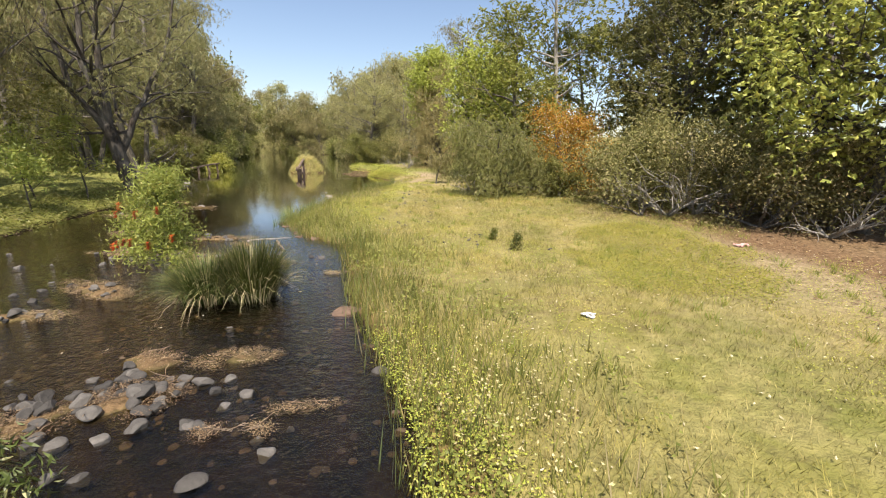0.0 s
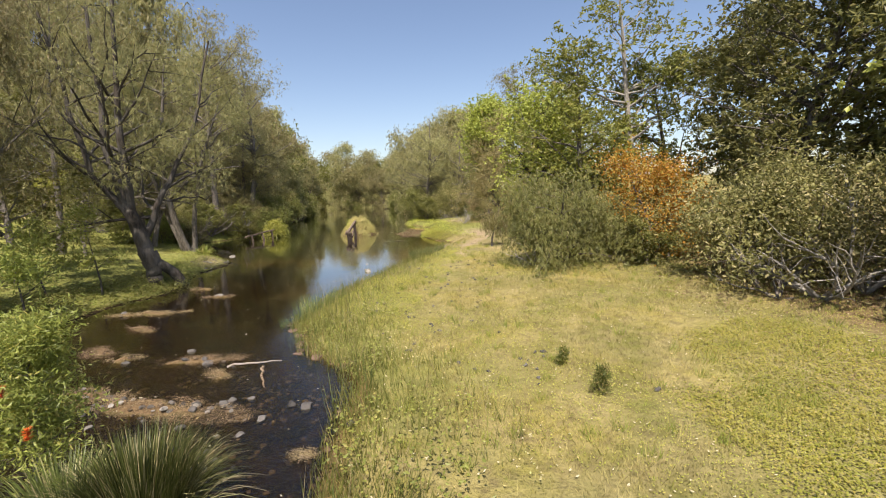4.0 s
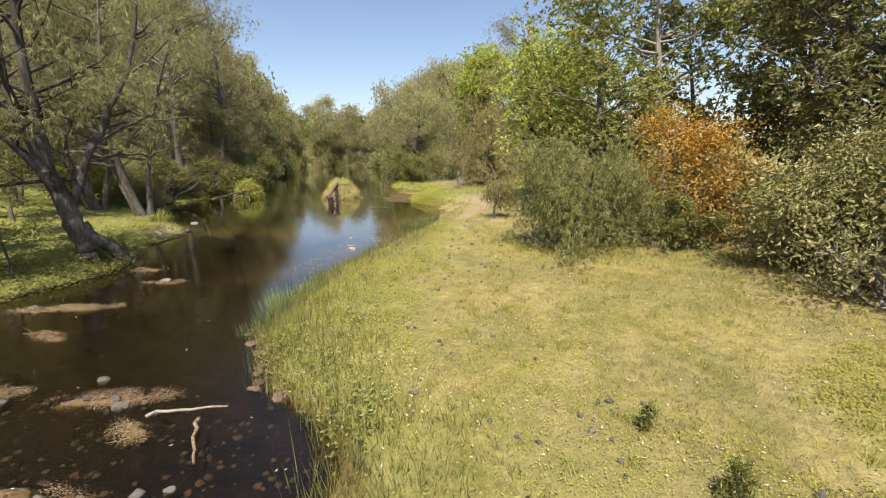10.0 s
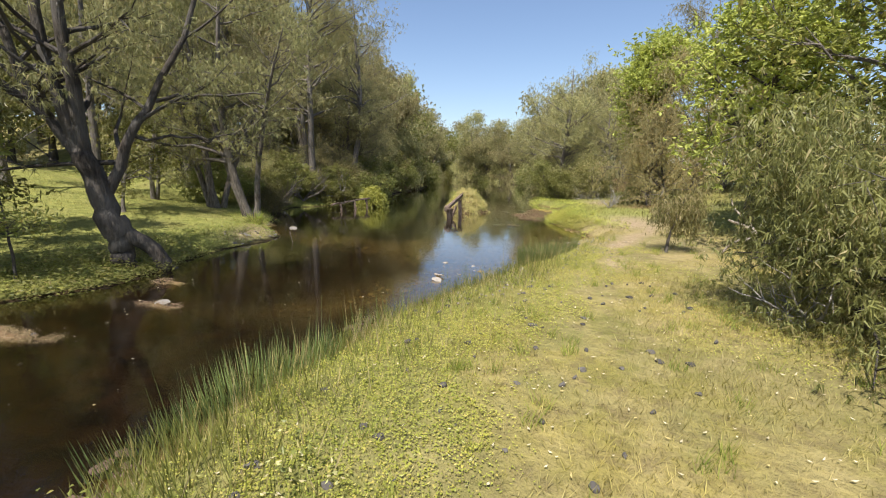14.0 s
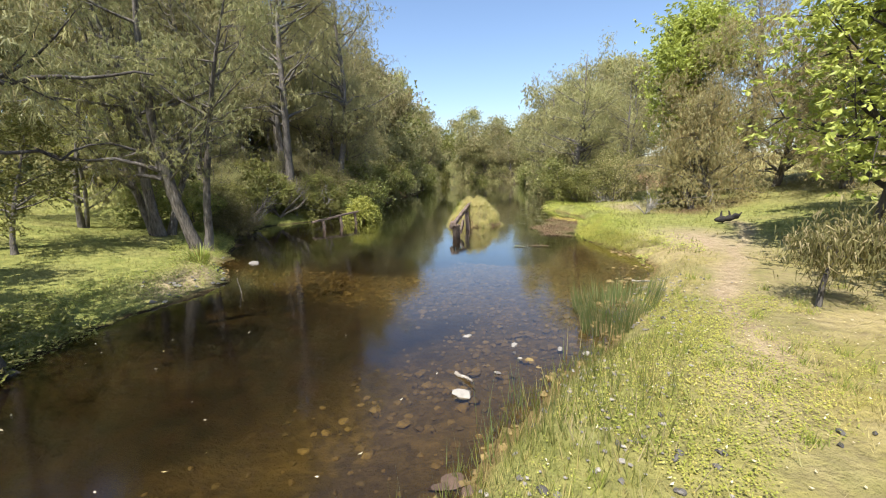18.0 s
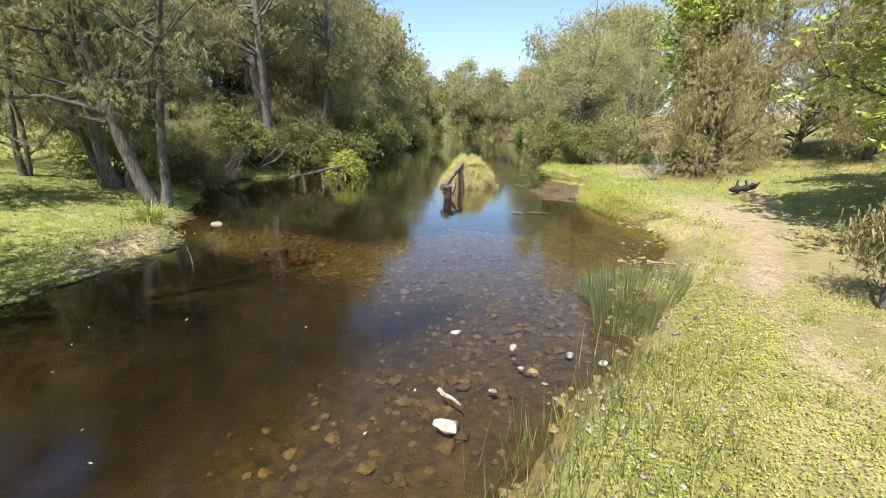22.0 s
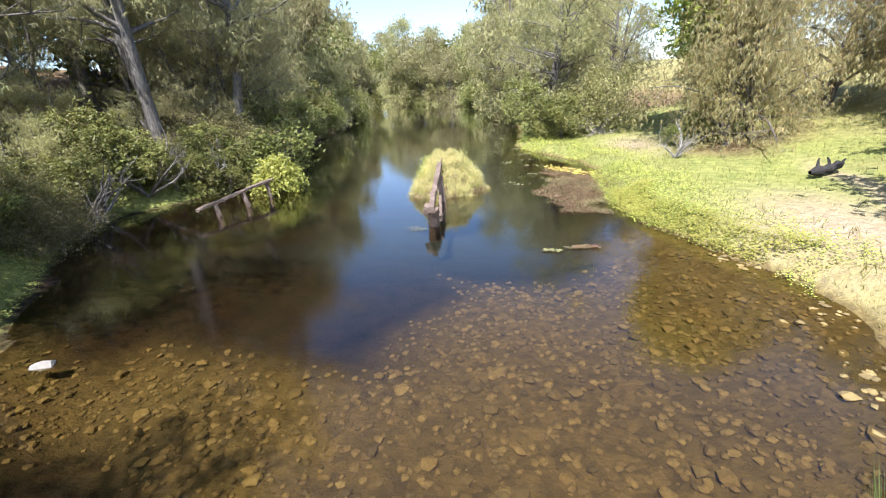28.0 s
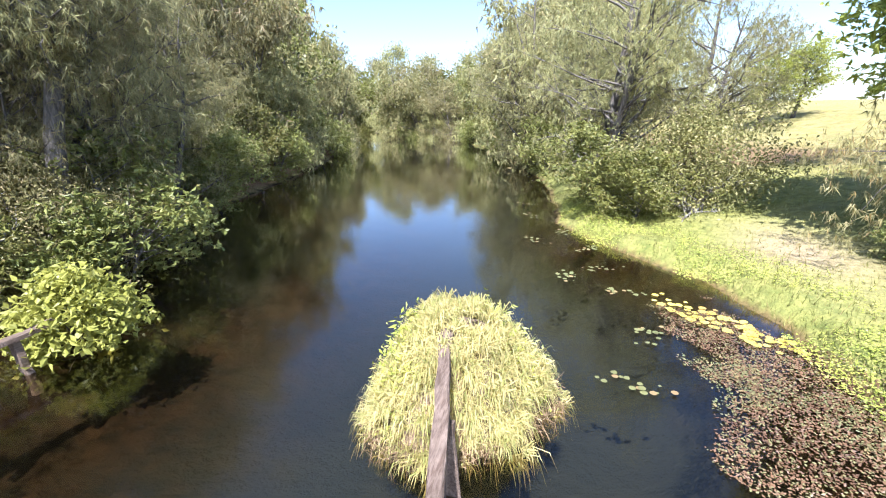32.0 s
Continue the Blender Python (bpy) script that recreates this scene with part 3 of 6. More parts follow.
    wv = np.stack([wx, wy, np.zeros_like(wx)], -1).reshape(-1, 3)
    i = (np.arange(5)[:, None] * 5 + np.arange(4)[None, :]).ravel()
    tagged(new("water", arr_mesh("water", wv, np.stack([i, i + 1, i + 6, i + 5], -1), [M_WATER], True)),
           "still, clear brown creek water reflecting trees and sky", "water", kind="structure")


build_ground()


# ---- trees ----
def limbs_of(rng, h, r0, stems, lean, limb_n, limb_len, start, lift, jitter, limb_up, lines=None, twigs=3, dome=False):
    """The trunks, their limbs with twigs, and the points along the outer twigs that carry leaves."""
    trunks, limbs, tips = [], [], []
    for s in range(len(lines) if lines else stems):
        if lines:
            line, w = lines[s]
            line = np.array([[np.interp(f, np.linspace(0, 1, len(line)), np.array(line)[:, c]) for c in range(3)] for f in np.linspace(0, 1, 10)])
            line[1:] += rng.normal(0, 0.05, (9, 3))
            f = np.linspace(0, 1, 10)
            rad = w[0] + (w[1] - w[0]) * f
            bare = w[2]
        else:
            a = rng.uniform(0, 2 * np.pi)
            k = 0.0 if stems == 1 else 0.28
            way = np.array([lean[0] + k * math.cos(a), lean[1] + k * math.sin(a), 1.0])
            hs = h * (1.0 if s == 0 else rng.uniform(0.7, 0.95))
            base = np.array([0.12 * math.cos(a), 0.12 * math.sin(a), -0.15]) * (0 if stems == 1 else 1.5) + np.array([0, 0, -0.15])
            line = wander(rng, base, way, hs * 0.92, 9, jitter, 0.03)
            f = np.linspace(0, 1, len(line))
            rad = r0 * (1 if s == 0 else 0.75) * ((1 - f) ** 0.8 * 0.88 + 0.06)
            rad[0] *= 1.45
            bare = False
        trunks.append(tube(line, rad, 8))
        if bare:
            continue
        tips.append(line[-1])
        for _ in range(max(3, limb_n // (len(lines) - 2 if lines else stems))):
            g = rng.uniform(start, 0.97) if not lines else rng.uniform(0.12, 0.98)
            p = np.array([np.interp(g, f, line[:, c]) for c in range(3)])
            b = rng.uniform(0, 2 * np.pi)
            d = np.array([math.cos(b), math.sin(b), limb_up * rng.uniform(0.5, 1.4)])
            ln = limb_len * (0.42 + 0.62 * math.sin(math.pi * min(1.0, (g - start) / (1.0 - start)) ** 0.75) if dome else 1.15 - 0.75 * g) * rng.uniform(0.7, 1.25)
            lb = wander(rng, p, d, ln, 6, 0.14, lift)
            rr = np.interp(g, f, rad) * 0.55
            limb = [tube(lb, rr * np.linspace(1, 0.12, 7), 4)]
            for q in (3, 4, 5, 6):
                tips.append(lb[q])
            for _ in range(twigs):
                q = rng.integers(2, 6)
                tw = wander(rng, lb[q], (lb[q] - lb[q - 1]) / (ln / 6) + rng.normal(0, 0.7, 3), ln * 0.45, 4, 0.2, lift)
                limb.append(tube(tw[::2], rr * 0.35 * np.array([1, 0.5, 0.15]), 3))
                tips += [tw[2], tw[3], tw[4]]
            limbs.append(join(limb))
    return trunks, limbs, np.array(tips)


def tree(kind, label, place, seed, h, leafmat, barkmat, r0=0.16, stems=1, lean=(0, 0), limb_n=16, limb_len=3.0, start=0.3, lift=0.03, jitter=0.07,
         limb_up=0.5, per=16, spread=0.4, leaf=0.3, width=0.02, droop=1.0, flat=0.0, quads=False, category="tree", group="", turn=0.0, lines=None, split=True, tuft=1, twigs=3, dome=False):
    rng = np.random.default_rng(seed)
    trunks, limbs, tips = limbs_of(rng, h, r0, stems, lean, limb_n, limb_len, start, lift, jitter, limb_up, lines, twigs, dome)
    ob = thing(kind, label, category, place, group, turn=turn)
    for t in trunks:
        under("trunk", arr_mesh("trunk", *t, [barkmat], True), ob)
    if split:
        for t in limbs:
            under("branch", arr_mesh("branch", *t, [barkmat], True), ob)
    else:
        tagged(under("branchwork", arr_mesh("branchwork", *join(limbs), [barkmat], True), ob), kind="stuff")
    sp = np.array([spread, spread, spread * (1.25 if droop > 0.5 else 0.8)])
    v, f = leaf_tris(rng, tips, per, sp, leaf, width, droop, flat, quads, tuft)
    under("crown", arr_mesh("crown", v, f, [leafmat]), ob)
    return ob


def put(ob, x, y, scale=1.0, turn=0.0, sink=0.05, tall=1.0, label="", group=""):
    m = pose(x, y, gz(x, y) - sink, 0, 0, turn) @ Matrix.Diagonal((scale, scale, scale * tall, 1))
    c = copy_thing(ob, m)
    if label:
        tagged(c, label)
    if group:
        tagged(c, group=group)
    return c


def at(x, y, sink=0.05):
    return (x, y, gz(x, y) - sink)


SHEOAK = dict(leafmat=M_SHEOAK, barkmat=M_BARK, per=64, spread=0.25, leaf=0.20, width=0.021, droop=0.5, tuft=8)
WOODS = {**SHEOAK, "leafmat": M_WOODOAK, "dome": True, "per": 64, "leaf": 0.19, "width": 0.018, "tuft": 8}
FINE = {**SHEOAK, "per": 66, "leaf": 0.17, "width": 0.017, "tuft": 11, "spread": 0.21}
# the leaning twin-stemmed she-oak on the far bank and its neighbours
tree("she_oak", "leaning dark-barked she-oak with joined trunks on the grassy bank", at(-12.35, 16.75), 11, 11.5, limb_n=78, limb_len=3.5, start=0.3, limb_up=0.5,
     lines=[([(0.00, 0.00, -0.25), (-0.03, -0.05, 0.45), (-0.05, -0.09, 0.95)], (0.27, 0.23, True)),
            ([(0.50, 0.88, -0.35), (0.24, 0.42, 0.45), (-0.04, -0.07, 1.15)], (0.19, 0.17, True)),
            ([(-0.04, -0.07, 0.80), (-0.14, -0.27, 1.70), (-0.28, -0.47, 2.70)], (0.28, 0.21, True)),
            ([(-0.28, -0.47, 2.50), (-0.50, -0.81, 4.90), (-0.53, -0.79, 7.20), (-0.51, -0.74, 11.40)], (0.15, 0.03, False)),
            ([(-0.23, -0.45, 2.50), (-0.14, -0.72, 5.00), (0.19, -0.69, 7.50), (0.51, -0.41, 12.00)], (0.16, 0.03, False)),
            ([(-0.30, -0.51, 2.60), (-0.86, -1.00, 3.80), (-1.30, -1.32, 7.00), (-1.67, -1.69, 10.20)], (0.13, 0.03, False)),
            ([(-0.09, -0.18, 1.70), (0.25, 0.32, 3.10), (0.57, 0.77, 3.90), (1.17, 1.51, 6.20), (1.59, 2.07, 8.80)], (0.13, 0.03, False)),
            ([(0.57, 0.77, 3.90), (1.18, 1.62, 4.10), (2.02, 2.75, 4.30)], (0.05, 0.015, True)),
            ([(0.25, 0.32, 3.10), (0.79, 1.38, 3.00), (1.21, 2.29, 3.20)], (0.04, 0.012, True)),
            ([(-0.35, -0.60, 4.00), (-0.60, -1.72, 4.90), (-1.09, -3.05, 5.30)], (0.05, 0.015, True))],
     **{**FINE, "barkmat": M_DARKBARK})
# added off the left edge of view so that their shade falls on the riffle
for x, y, s in ((-13.9, 11.2, 1.05), (-13.2, 7.4, 1.0), (-14.5, 3.5, 1.1)):
    tree("she_oak", "added she-oak with drooping grey-green needles, shading the riffle", at(x, y), int(60 + y), 10.5 * s, r0=0.18, stems=2, limb_n=28, limb_len=3.4, start=0.25, **SHEOAK)
tree("she_oak", "she-oak with dark trunk and drooping grey-green needles", at(-20.5, 20.0), 12, 12.5, r0=0.17, limb_n=24, limb_len=3.2, start=0.3, **FINE)
tree("she_oak", "bushy she-oak with thin crooked stems on the lawn edge", at(-20.9, 25.3), 13, 12.5, r0=0.22, stems=3, lean=(-0.06, 0.02), limb_n=54, limb_len=3.9, start=0.25,
     limb_up=0.4, **FINE)
tree("she_oak", "leaning she-oak bending over the creek edge", at(-17.8, 24.9), 14, 12.0, r0=0.22, stems=3, lean=(-0.14, 0.10), limb_n=60, limb_len=3.9, start=0.25,
     limb_up=0.4, **FINE)
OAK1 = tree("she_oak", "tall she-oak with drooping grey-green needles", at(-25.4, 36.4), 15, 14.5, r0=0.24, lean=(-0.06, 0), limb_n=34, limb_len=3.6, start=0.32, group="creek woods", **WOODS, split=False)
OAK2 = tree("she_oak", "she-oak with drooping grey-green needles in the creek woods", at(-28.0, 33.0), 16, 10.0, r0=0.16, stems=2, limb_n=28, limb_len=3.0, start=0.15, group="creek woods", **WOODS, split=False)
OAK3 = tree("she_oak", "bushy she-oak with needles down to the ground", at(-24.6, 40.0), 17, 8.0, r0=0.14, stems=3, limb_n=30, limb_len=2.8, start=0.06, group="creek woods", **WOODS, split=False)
LAUREL = dict(leafmat=M_MID, dome=True, barkmat=M_BARK, per=26, spread=0.27, leaf=0.18, width=0.088, droop=0.1, flat=0.35, quads=True, tuft=5)
BROAD1 = tree("broadleaf_tree", "broadleaf tree with mid-green rounded crown", at(-30.5, 30.5), 18, 8.5, r0=0.16, limb_n=26, limb_len=2.9, start=0.2, group="creek woods", **{**LAUREL, "leafmat": M_SHRUB}, split=False)
BROAD2 = tree("broadleaf_shrub", "dense mid-green shrub at the foot of the woods", at(-21.8, 38.6), 19, 4.4, r0=0.08, stems=3, limb_n=24, limb_len=1.9, start=0.08, category="shrub",
              group="creek woods", **{**LAUREL, "leafmat": M_SHRUB}, split=False)
DARKT = tree("forest_tree", "dark-leaved forest tree behind the lawn", at(-40, 24), 20, 12.0, r0=0.2, limb_n=30, limb_len=3.6, start=0.15, leafmat=M_DARK, barkmat=M_DARKBARK, per=26, spread=0.36, dome=True,
             leaf=0.28, width=0.15, droop=0.2, flat=0.2, quads=False, tuft=5, group="creek woods", split=False)
LIMET = tree("camphor_tree", "bright lime-green rounded camphor tree", at(1.8, 30.3), 21, 9.2, r0=0.22, dome=True, limb_n=52, limb_len=2.9, start=0.16, leafmat=M_LIME, barkmat=M_DARKBARK, per=26,
             spread=0.40, leaf=0.19, width=0.095, droop=0.15, flat=0.35, quads=True, tuft=6, split=False)
RUSTT = tree("she_oak", "weeping she-oak with rusty brown-green needles on the slope", at(-0.6, 41.9), 22, 9.6, r0=0.16, stems=2, limb_n=50, limb_len=3.4, start=0.12, lift=-0.055, limb_up=0.8,
             leafmat=M_RUST, barkmat=M_BARK, per=96, spread=0.30, leaf=0.20, width=0.020, droop=0.7, tuft=8, split=False)

tree("camphor_tree", "tall bright lime-green camphor tree on the slope", at(-2.4, 43.9), 35, 11.6, r0=0.3, dome=True, limb_n=60, limb_len=2.4, start=0.34, leafmat=M_LIME, barkmat=M_DARKBARK, per=48,
               spread=0.42, leaf=0.20, width=0.10, droop=0.15, flat=0.35, quads=True, tuft=6, split=False)
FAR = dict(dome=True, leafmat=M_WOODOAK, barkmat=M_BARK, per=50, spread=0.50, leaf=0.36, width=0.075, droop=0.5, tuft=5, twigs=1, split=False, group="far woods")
FAR1 = tree("she_oak", "tall she-oak in the far creek woods", at(-38, 62), 36, 14.0, r0=0.22, limb_n=28, limb_len=3.6, start=0.22, **FAR)
FAR2 = tree("she_oak", "bushy she-oak in the far creek woods", at(-36, 66), 37, 10.5, r0=0.16, stems=2, limb_n=28, limb_len=3.4, start=0.06, **FAR)
FAR3 = tree("broadleaf_tree", "broadleaf tree in the far creek woods", at(-44, 70), 38, 10.0, r0=0.18, limb_n=28, limb_len=3.4, start=0.08, **{**FAR, "leafmat": M_SHRUB, "leaf": 0.26, "width": 0.16, "droop": 0.1, "per": 26})
FARB = tree("broadleaf_shrub", "low shrub at the far water edge", at(-33.5, 60), 39, 4.0, r0=0.07, stems=3, limb_n=20, limb_len=2.0, start=0.05, category="shrub", **{**FAR, "leafmat": M_SHRUB, "leaf": 0.2, "width": 0.11, "droop": 0.2})

# right bank, opposite the riffle
tree("bottlebrush_bush", "weeping grey-green bottlebrush bush with drooping tips", at(2.1, 19.4), 23, 3.7, r0=0.1, stems=4, limb_n=44, limb_len=2.3, start=0.1, lift=-0.10, limb_up=0.7,
     leafmat=M_WILLOW, barkmat=M_DARKBARK, per=110, spread=0.26, leaf=0.13, width=0.020, droop=0.6, tuft=8, category="bush")
tree("autumn_tree", "small tree with bright orange autumn leaves", at(5.5, 19.2), 24, 4.7, r0=0.08, stems=2, limb_n=40, limb_len=1.35, start=0.12, leafmat=M_ORANGE, barkmat=M_BARK, per=18, dome=True,
     spread=0.28, leaf=0.10, width=0.06, droop=0.2, flat=0.3, quads=True)
tree("broadleaf_tree", "tall open broadleaf tree with glossy green leaves", at(3.6, 24.5), 25, 9.5, r0=0.2, limb_n=34, limb_len=3.0, start=0.18, **{**LAUREL, "spread": 0.32})
tree("gum_tree", "tall gum with pale bare upper trunk", at(6.3, 24.5), 26, 13.0, r0=0.22, limb_n=22, limb_len=3.4, start=0.35, **{**LAUREL, "barkmat": M_PALEBARK, "per": 24, "spread": 0.36})
tree("fig_tree", "dark dense tree with small grey-green leaves", at(9.6, 20.0), 27, 11.0, r0=0.26, limb_n=40, limb_len=4.0, start=0.2, **{**LAUREL, "leafmat": M_DARK, "per": 30, "spread": 0.38})
tree("fig_tree", "dark dense tree with wide spreading crown", at(13.5, 16.5), 28, 11.5, r0=0.26, limb_n=40, limb_len=4.4, start=0.15, **{**LAUREL, "leafmat": M_DARK, "per": 30, "spread": 0.38})
tree("large_leaf_tree", "tree with large bright yellow-green leaves", at(11.6, 12.0), 29, 9.0, r0=0.18, limb_n=44, limb_len=4.2, start=0.08, leafmat=M_BIGLEAF, barkmat=M_DARKBARK, per=40,
     spread=0.48, leaf=0.155, width=0.095, droop=0.25, flat=0.4, quads=True, tuft=4, dome=True)
GREYB = tree("scrub_bush", "tangled grey-green bush with bare twigs", at(7.6, 15.6), 30, 3.4, r0=0.06, stems=4, limb_n=40, limb_len=2.2, start=0.1, limb_up=0.5, lift=0.0, leafmat=M_GREY,
             barkmat=M_BARK, per=24, spread=0.30, leaf=0.12, width=0.055, droop=0.2, flat=0.2, quads=True, category="bush", group="bank scrub", split=False)
put(GREYB, 9.6, 14.2, 0.95, 100)
put(GREYB, 10.9, 12.6, 0.9, 200)
put(GREYB, 4.4, 20.9, 0.75, 300)
put(GREYB, 8.2, 17.6, 1.1, 60)
put(BROAD1, 11.5, 23.5, 1.1, 40)
put(BROAD1, 8.2, 27.0, 1.05, 140)
put(BROAD2, 5.0, 18.6, 0.42, 20, label="low green shrub under the autumn tree", group="bank scrub")
put(DARKT, 17, 12, 1.0, 30)
put(DARKT, 12.8, 18.8, 0.9, 210)
put(DARKT, 14.6, 9.6, 0.85, 260)
put(DARKT, 17.5, 6, 1.05, 80)
put(DARKT, 16, 21, 1.0, 130)
put(DARKT, 12.5, 27, 0.9, 170)
tree("weeping_sapling", "small weeping tree with thin dark trunk on bare earth", at(-0.7, 24.5), 31, 1.9, r0=0.06, limb_n=14, limb_len=1.0, start=0.55, lift=-0.12, limb_up=0.4,
     leafmat=M_GREY, barkmat=M_DARKBARK, per=16, spread=0.16, leaf=0.16, width=0.025, droop=0.8, category="tree")

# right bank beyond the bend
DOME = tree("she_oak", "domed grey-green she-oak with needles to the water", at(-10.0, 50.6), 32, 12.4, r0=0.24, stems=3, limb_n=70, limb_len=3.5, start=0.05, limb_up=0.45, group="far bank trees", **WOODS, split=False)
put(DOME, -10.5, 57.0, 1.0, 70)
put(DOME, -7.2, 55.5, 0.85, 150)
put(DOME, -13.5, 63.0, 1.0, 250)
put(GREYB, -6.4, 48.2, 1.15, 20, label="grey tangled bush with bare twigs by the water")
put(RUSTT, 4.6, 42.0, 0.95, 80)
put(RUSTT, 2.0, 44.5, 1.05, 200)
put(RUSTT, -1.7, 41.6, 0.62, 310)
put(BROAD2, -3.3, 42.7, 0.34, 200, label="small dark-green leafy shrub under the slope trees")
put(DOME, -6.5, 51.2, 0.78, 20)
put(OAK1, 0.9, 47.5, 1.0, 110)
put(BROAD2, -9.4, 47.4, 0.8, 40, label="yellow-green bush at the water edge", group="far bank trees")
put(BROAD2, -8.6, 46.6, 0.6, 140, label="yellow-green bush at the water edge", group="far bank trees")
put(LIMET, 4.4, 70.0, 0.62, 10, label="round green tree on the open field")
put(LIMET, 1.6, 68.0, 0.6, 110, label="round green tree on the open field")
put(BROAD1, 3.8, 35.2, 0.9, 200)

# woods along both banks
rngw = np.random.default_rng(5)
y = 29.0
while y < 104:
    xl = float(np.interp(y, LEFT_Y, LEFT_X))
    near = y < 58
    rows = ((0.6, (BROAD2, GREYB, OAK3)), (2.6, (OAK3, BROAD2, OAK3)), (5.5, (OAK2, OAK1, OAK2, BROAD1)), (10, (FAR1, FAR2, FAR3)), (15.5, (FAR1, FAR3))) if near else (
        (0.6, (FARB, FAR2)), (3.0, (FAR2, FAR3)), (8, (FAR1, FAR2)), (14, (FAR1,)))
    for off, kinds in rows:
        ob = kinds[rngw.integers(len(kinds))]
        px, py = xl - off + rngw.uniform(-0.8, 0.8), y + rngw.uniform(-1.2, 1.2)
        if (px > (-26.8 if ob in (OAK1, OAK2, OAK3, BROAD1) else -22.5) and 28 < py < 37.5) or (py < 32 and off < 4):
            continue
        small = ob in (BROAD2, GREYB, FARB)
        put(ob, px, py, rngw.uniform(0.75, 1.0) if small else rngw.uniform(0.9, 1.25) * (0.9 if off < 3 else 1.12), rngw.uniform(0, 360), tall=rngw.uniform(0.95, 1.2))
    y += 2.7 if near else 4.0
y = 60.0
while y < 106:
    xr = float(np.interp(y, RIGHT_Y, RIGHT_X))
    for off, kinds in ((1.2, (FARB, FAR2)), (3.5, (FAR2, FAR3)), (8.0, (FAR1, FAR2)), (13.0, (FAR1,))):
        ob = kinds[rngw.integers(len(kinds))]
        if off > 4 and y < 76:
            continue
        put(ob, xr + off + rngw.uniform(-1, 1), y + rngw.uniform(-1.5, 1.5), rngw.uniform(0.95, 1.3) * (0.8 if ob is FARB else 1.0), rngw.uniform(0, 360))
    y += 4.0
for x in np.arange(-64, -18, 3.6):
    for row in (108, 113, 120):
        put((FAR1, FAR2, FAR3)[rngw.integers(3)], x + rngw.uniform(-1.5, 1.5), row + rngw.uniform(-1.5, 1.5), rngw.uniform(1.0, 1.35), rngw.uniform(0, 360))
for x in np.arange(-64, -26, 2.2):
    put((FAR2, FARB, FAR3)[rngw.integers(3)], x + rngw.uniform(-1, 1), 105.4 + rngw.uniform(-0.8, 0.8), rngw.uniform(0.6, 1.0), rngw.uniform(0, 360))
for a in np.arange(-4, 34, 3.3):
    put((DARKT, FAR2, FAR3)[rngw.integers(3)], -42 + rngw.uniform(-2.5, 2.5) + 0.10 * a, a + rngw.uniform(-1, 1), rngw.uniform(0.9, 1.25), rngw.uniform(0, 360))
    put(FAR1, -48 + rngw.uniform(-2, 2), a + rngw.uniform(-1, 1), rngw.uniform(1.0, 1.35), rngw.uniform(0, 360))
for x, y, s, a in ((-22.6, 29.6, 0.55, 20), (-23.8, 31.2, 0.7, 90), (-24.6, 32.6, 0.75, 200), (-23.4, 34.6, 0.6, 300), (-22.4, 36.4, 0.6, 140), (-22.9, 37.6, 0.8, 60)):
    put(BROAD2 if a % 3 else GREYB, x, y, s * 0.95, a, label="tangled bush with dead vines at the water edge", group="creek woods")
    put(OAK3, x - 1.6, y + 0.4, s * 0.75, a + 40)
for x, y, s, a in ((-21.4, 36.9, 0.5, 10), (-22.6, 34.4, 0.55, 80), (-23.6, 33.2, 0.6, 160), (-22.9, 30.6, 0.5, 240), (-21.6, 35.7, 0.45, 310)):
    put(BROAD2, x, y, s, a, label="dense green shrub hanging over the water edge", group="creek woods")
for x, y, k, a in ((-23.6, 34.9, 1.2, 30), (-22.9, 38.2, 1.15, 140), (-26.4, 31.0, 1.0, 250)):
    put(OAK1, x, y, k, a)
for x, y, k, a in ((-21.6, 27.2, 0.55, 30), (-20.9, 28.6, 0.5, 100), (-23.0, 26.4, 0.6, 190), (-22.6, 28.7, 0.6, 280)):
    put(BROAD2 if a % 4 else GREYB, x, y, k, a, label="grey-green shrub under the she-oaks of the far bank", group="creek woods")
put(LIMET, -27.5, 28.0, 0.75, 250, label="lime-green tree behind the she-oaks")
put(BROAD1, -19.6, 20.4, 0.5, 10, label="small pale-green tree on the lawn")
put(OAK2, -24, 24, 0.8, 130)
put(OAK2, -22.5, 13.5, 0.95, 10)
put(OAK1, -27, 19.5, 0.8, 50)
put(OAK2, -18.5, 11.0, 0.9, 210)

# creek plants
def sapling(x, y, seed, h):
    tree("sapling", "slender sapling with sparse tufts of green leaves", at(x, y), seed, h, r0=0.035, limb_n=12, limb_len=1.0, start=0.35, lift=0.02, limb_up=0.6, leafmat=M_MID,
         barkmat=M_DARKBARK, per=7, spread=0.15, leaf=0.14, width=0.045, droop=0.0, quads=True, category="sapling")


sapling(-12.5, 14.8, 41, 3.1)
sapling(-13.6, 14.0, 42, 2.7)
sapling(-12.2, 12.4, 43, 2.0)
put(BROAD1, -16.0, 15.0, 0.8, 70, label="slim leafy tree on the far lawn")
brush = tree("bottlebrush_shrub", "bottlebrush shrub with red flower spikes standing in the riffle", at(-4.6, 6.95), 44, 2.4, r0=0.032, stems=1, jitter=0.03, limb_n=58, limb_len=0.62, start=0.30, limb_up=0.35,
             leafmat=M_MID, barkmat=M_BARK, per=14, spread=0.11, leaf=0.08, width=0.018, droop=0.0, quads=True, category="shrub")
tree("bottlebrush_shrub", "green bottlebrush shrub at the near edge of the riffle", at(-3.15, 2.35), 45, 0.85, r0=0.02, stems=4, limb_n=18, limb_len=0.6, start=0.1, limb_up=0.6,
     leafmat=M_LOMANDRA, barkmat=M_BARK, per=14, spread=0.10, leaf=0.10, width=0.022, droop=0.0, quads=True, category="shrub")

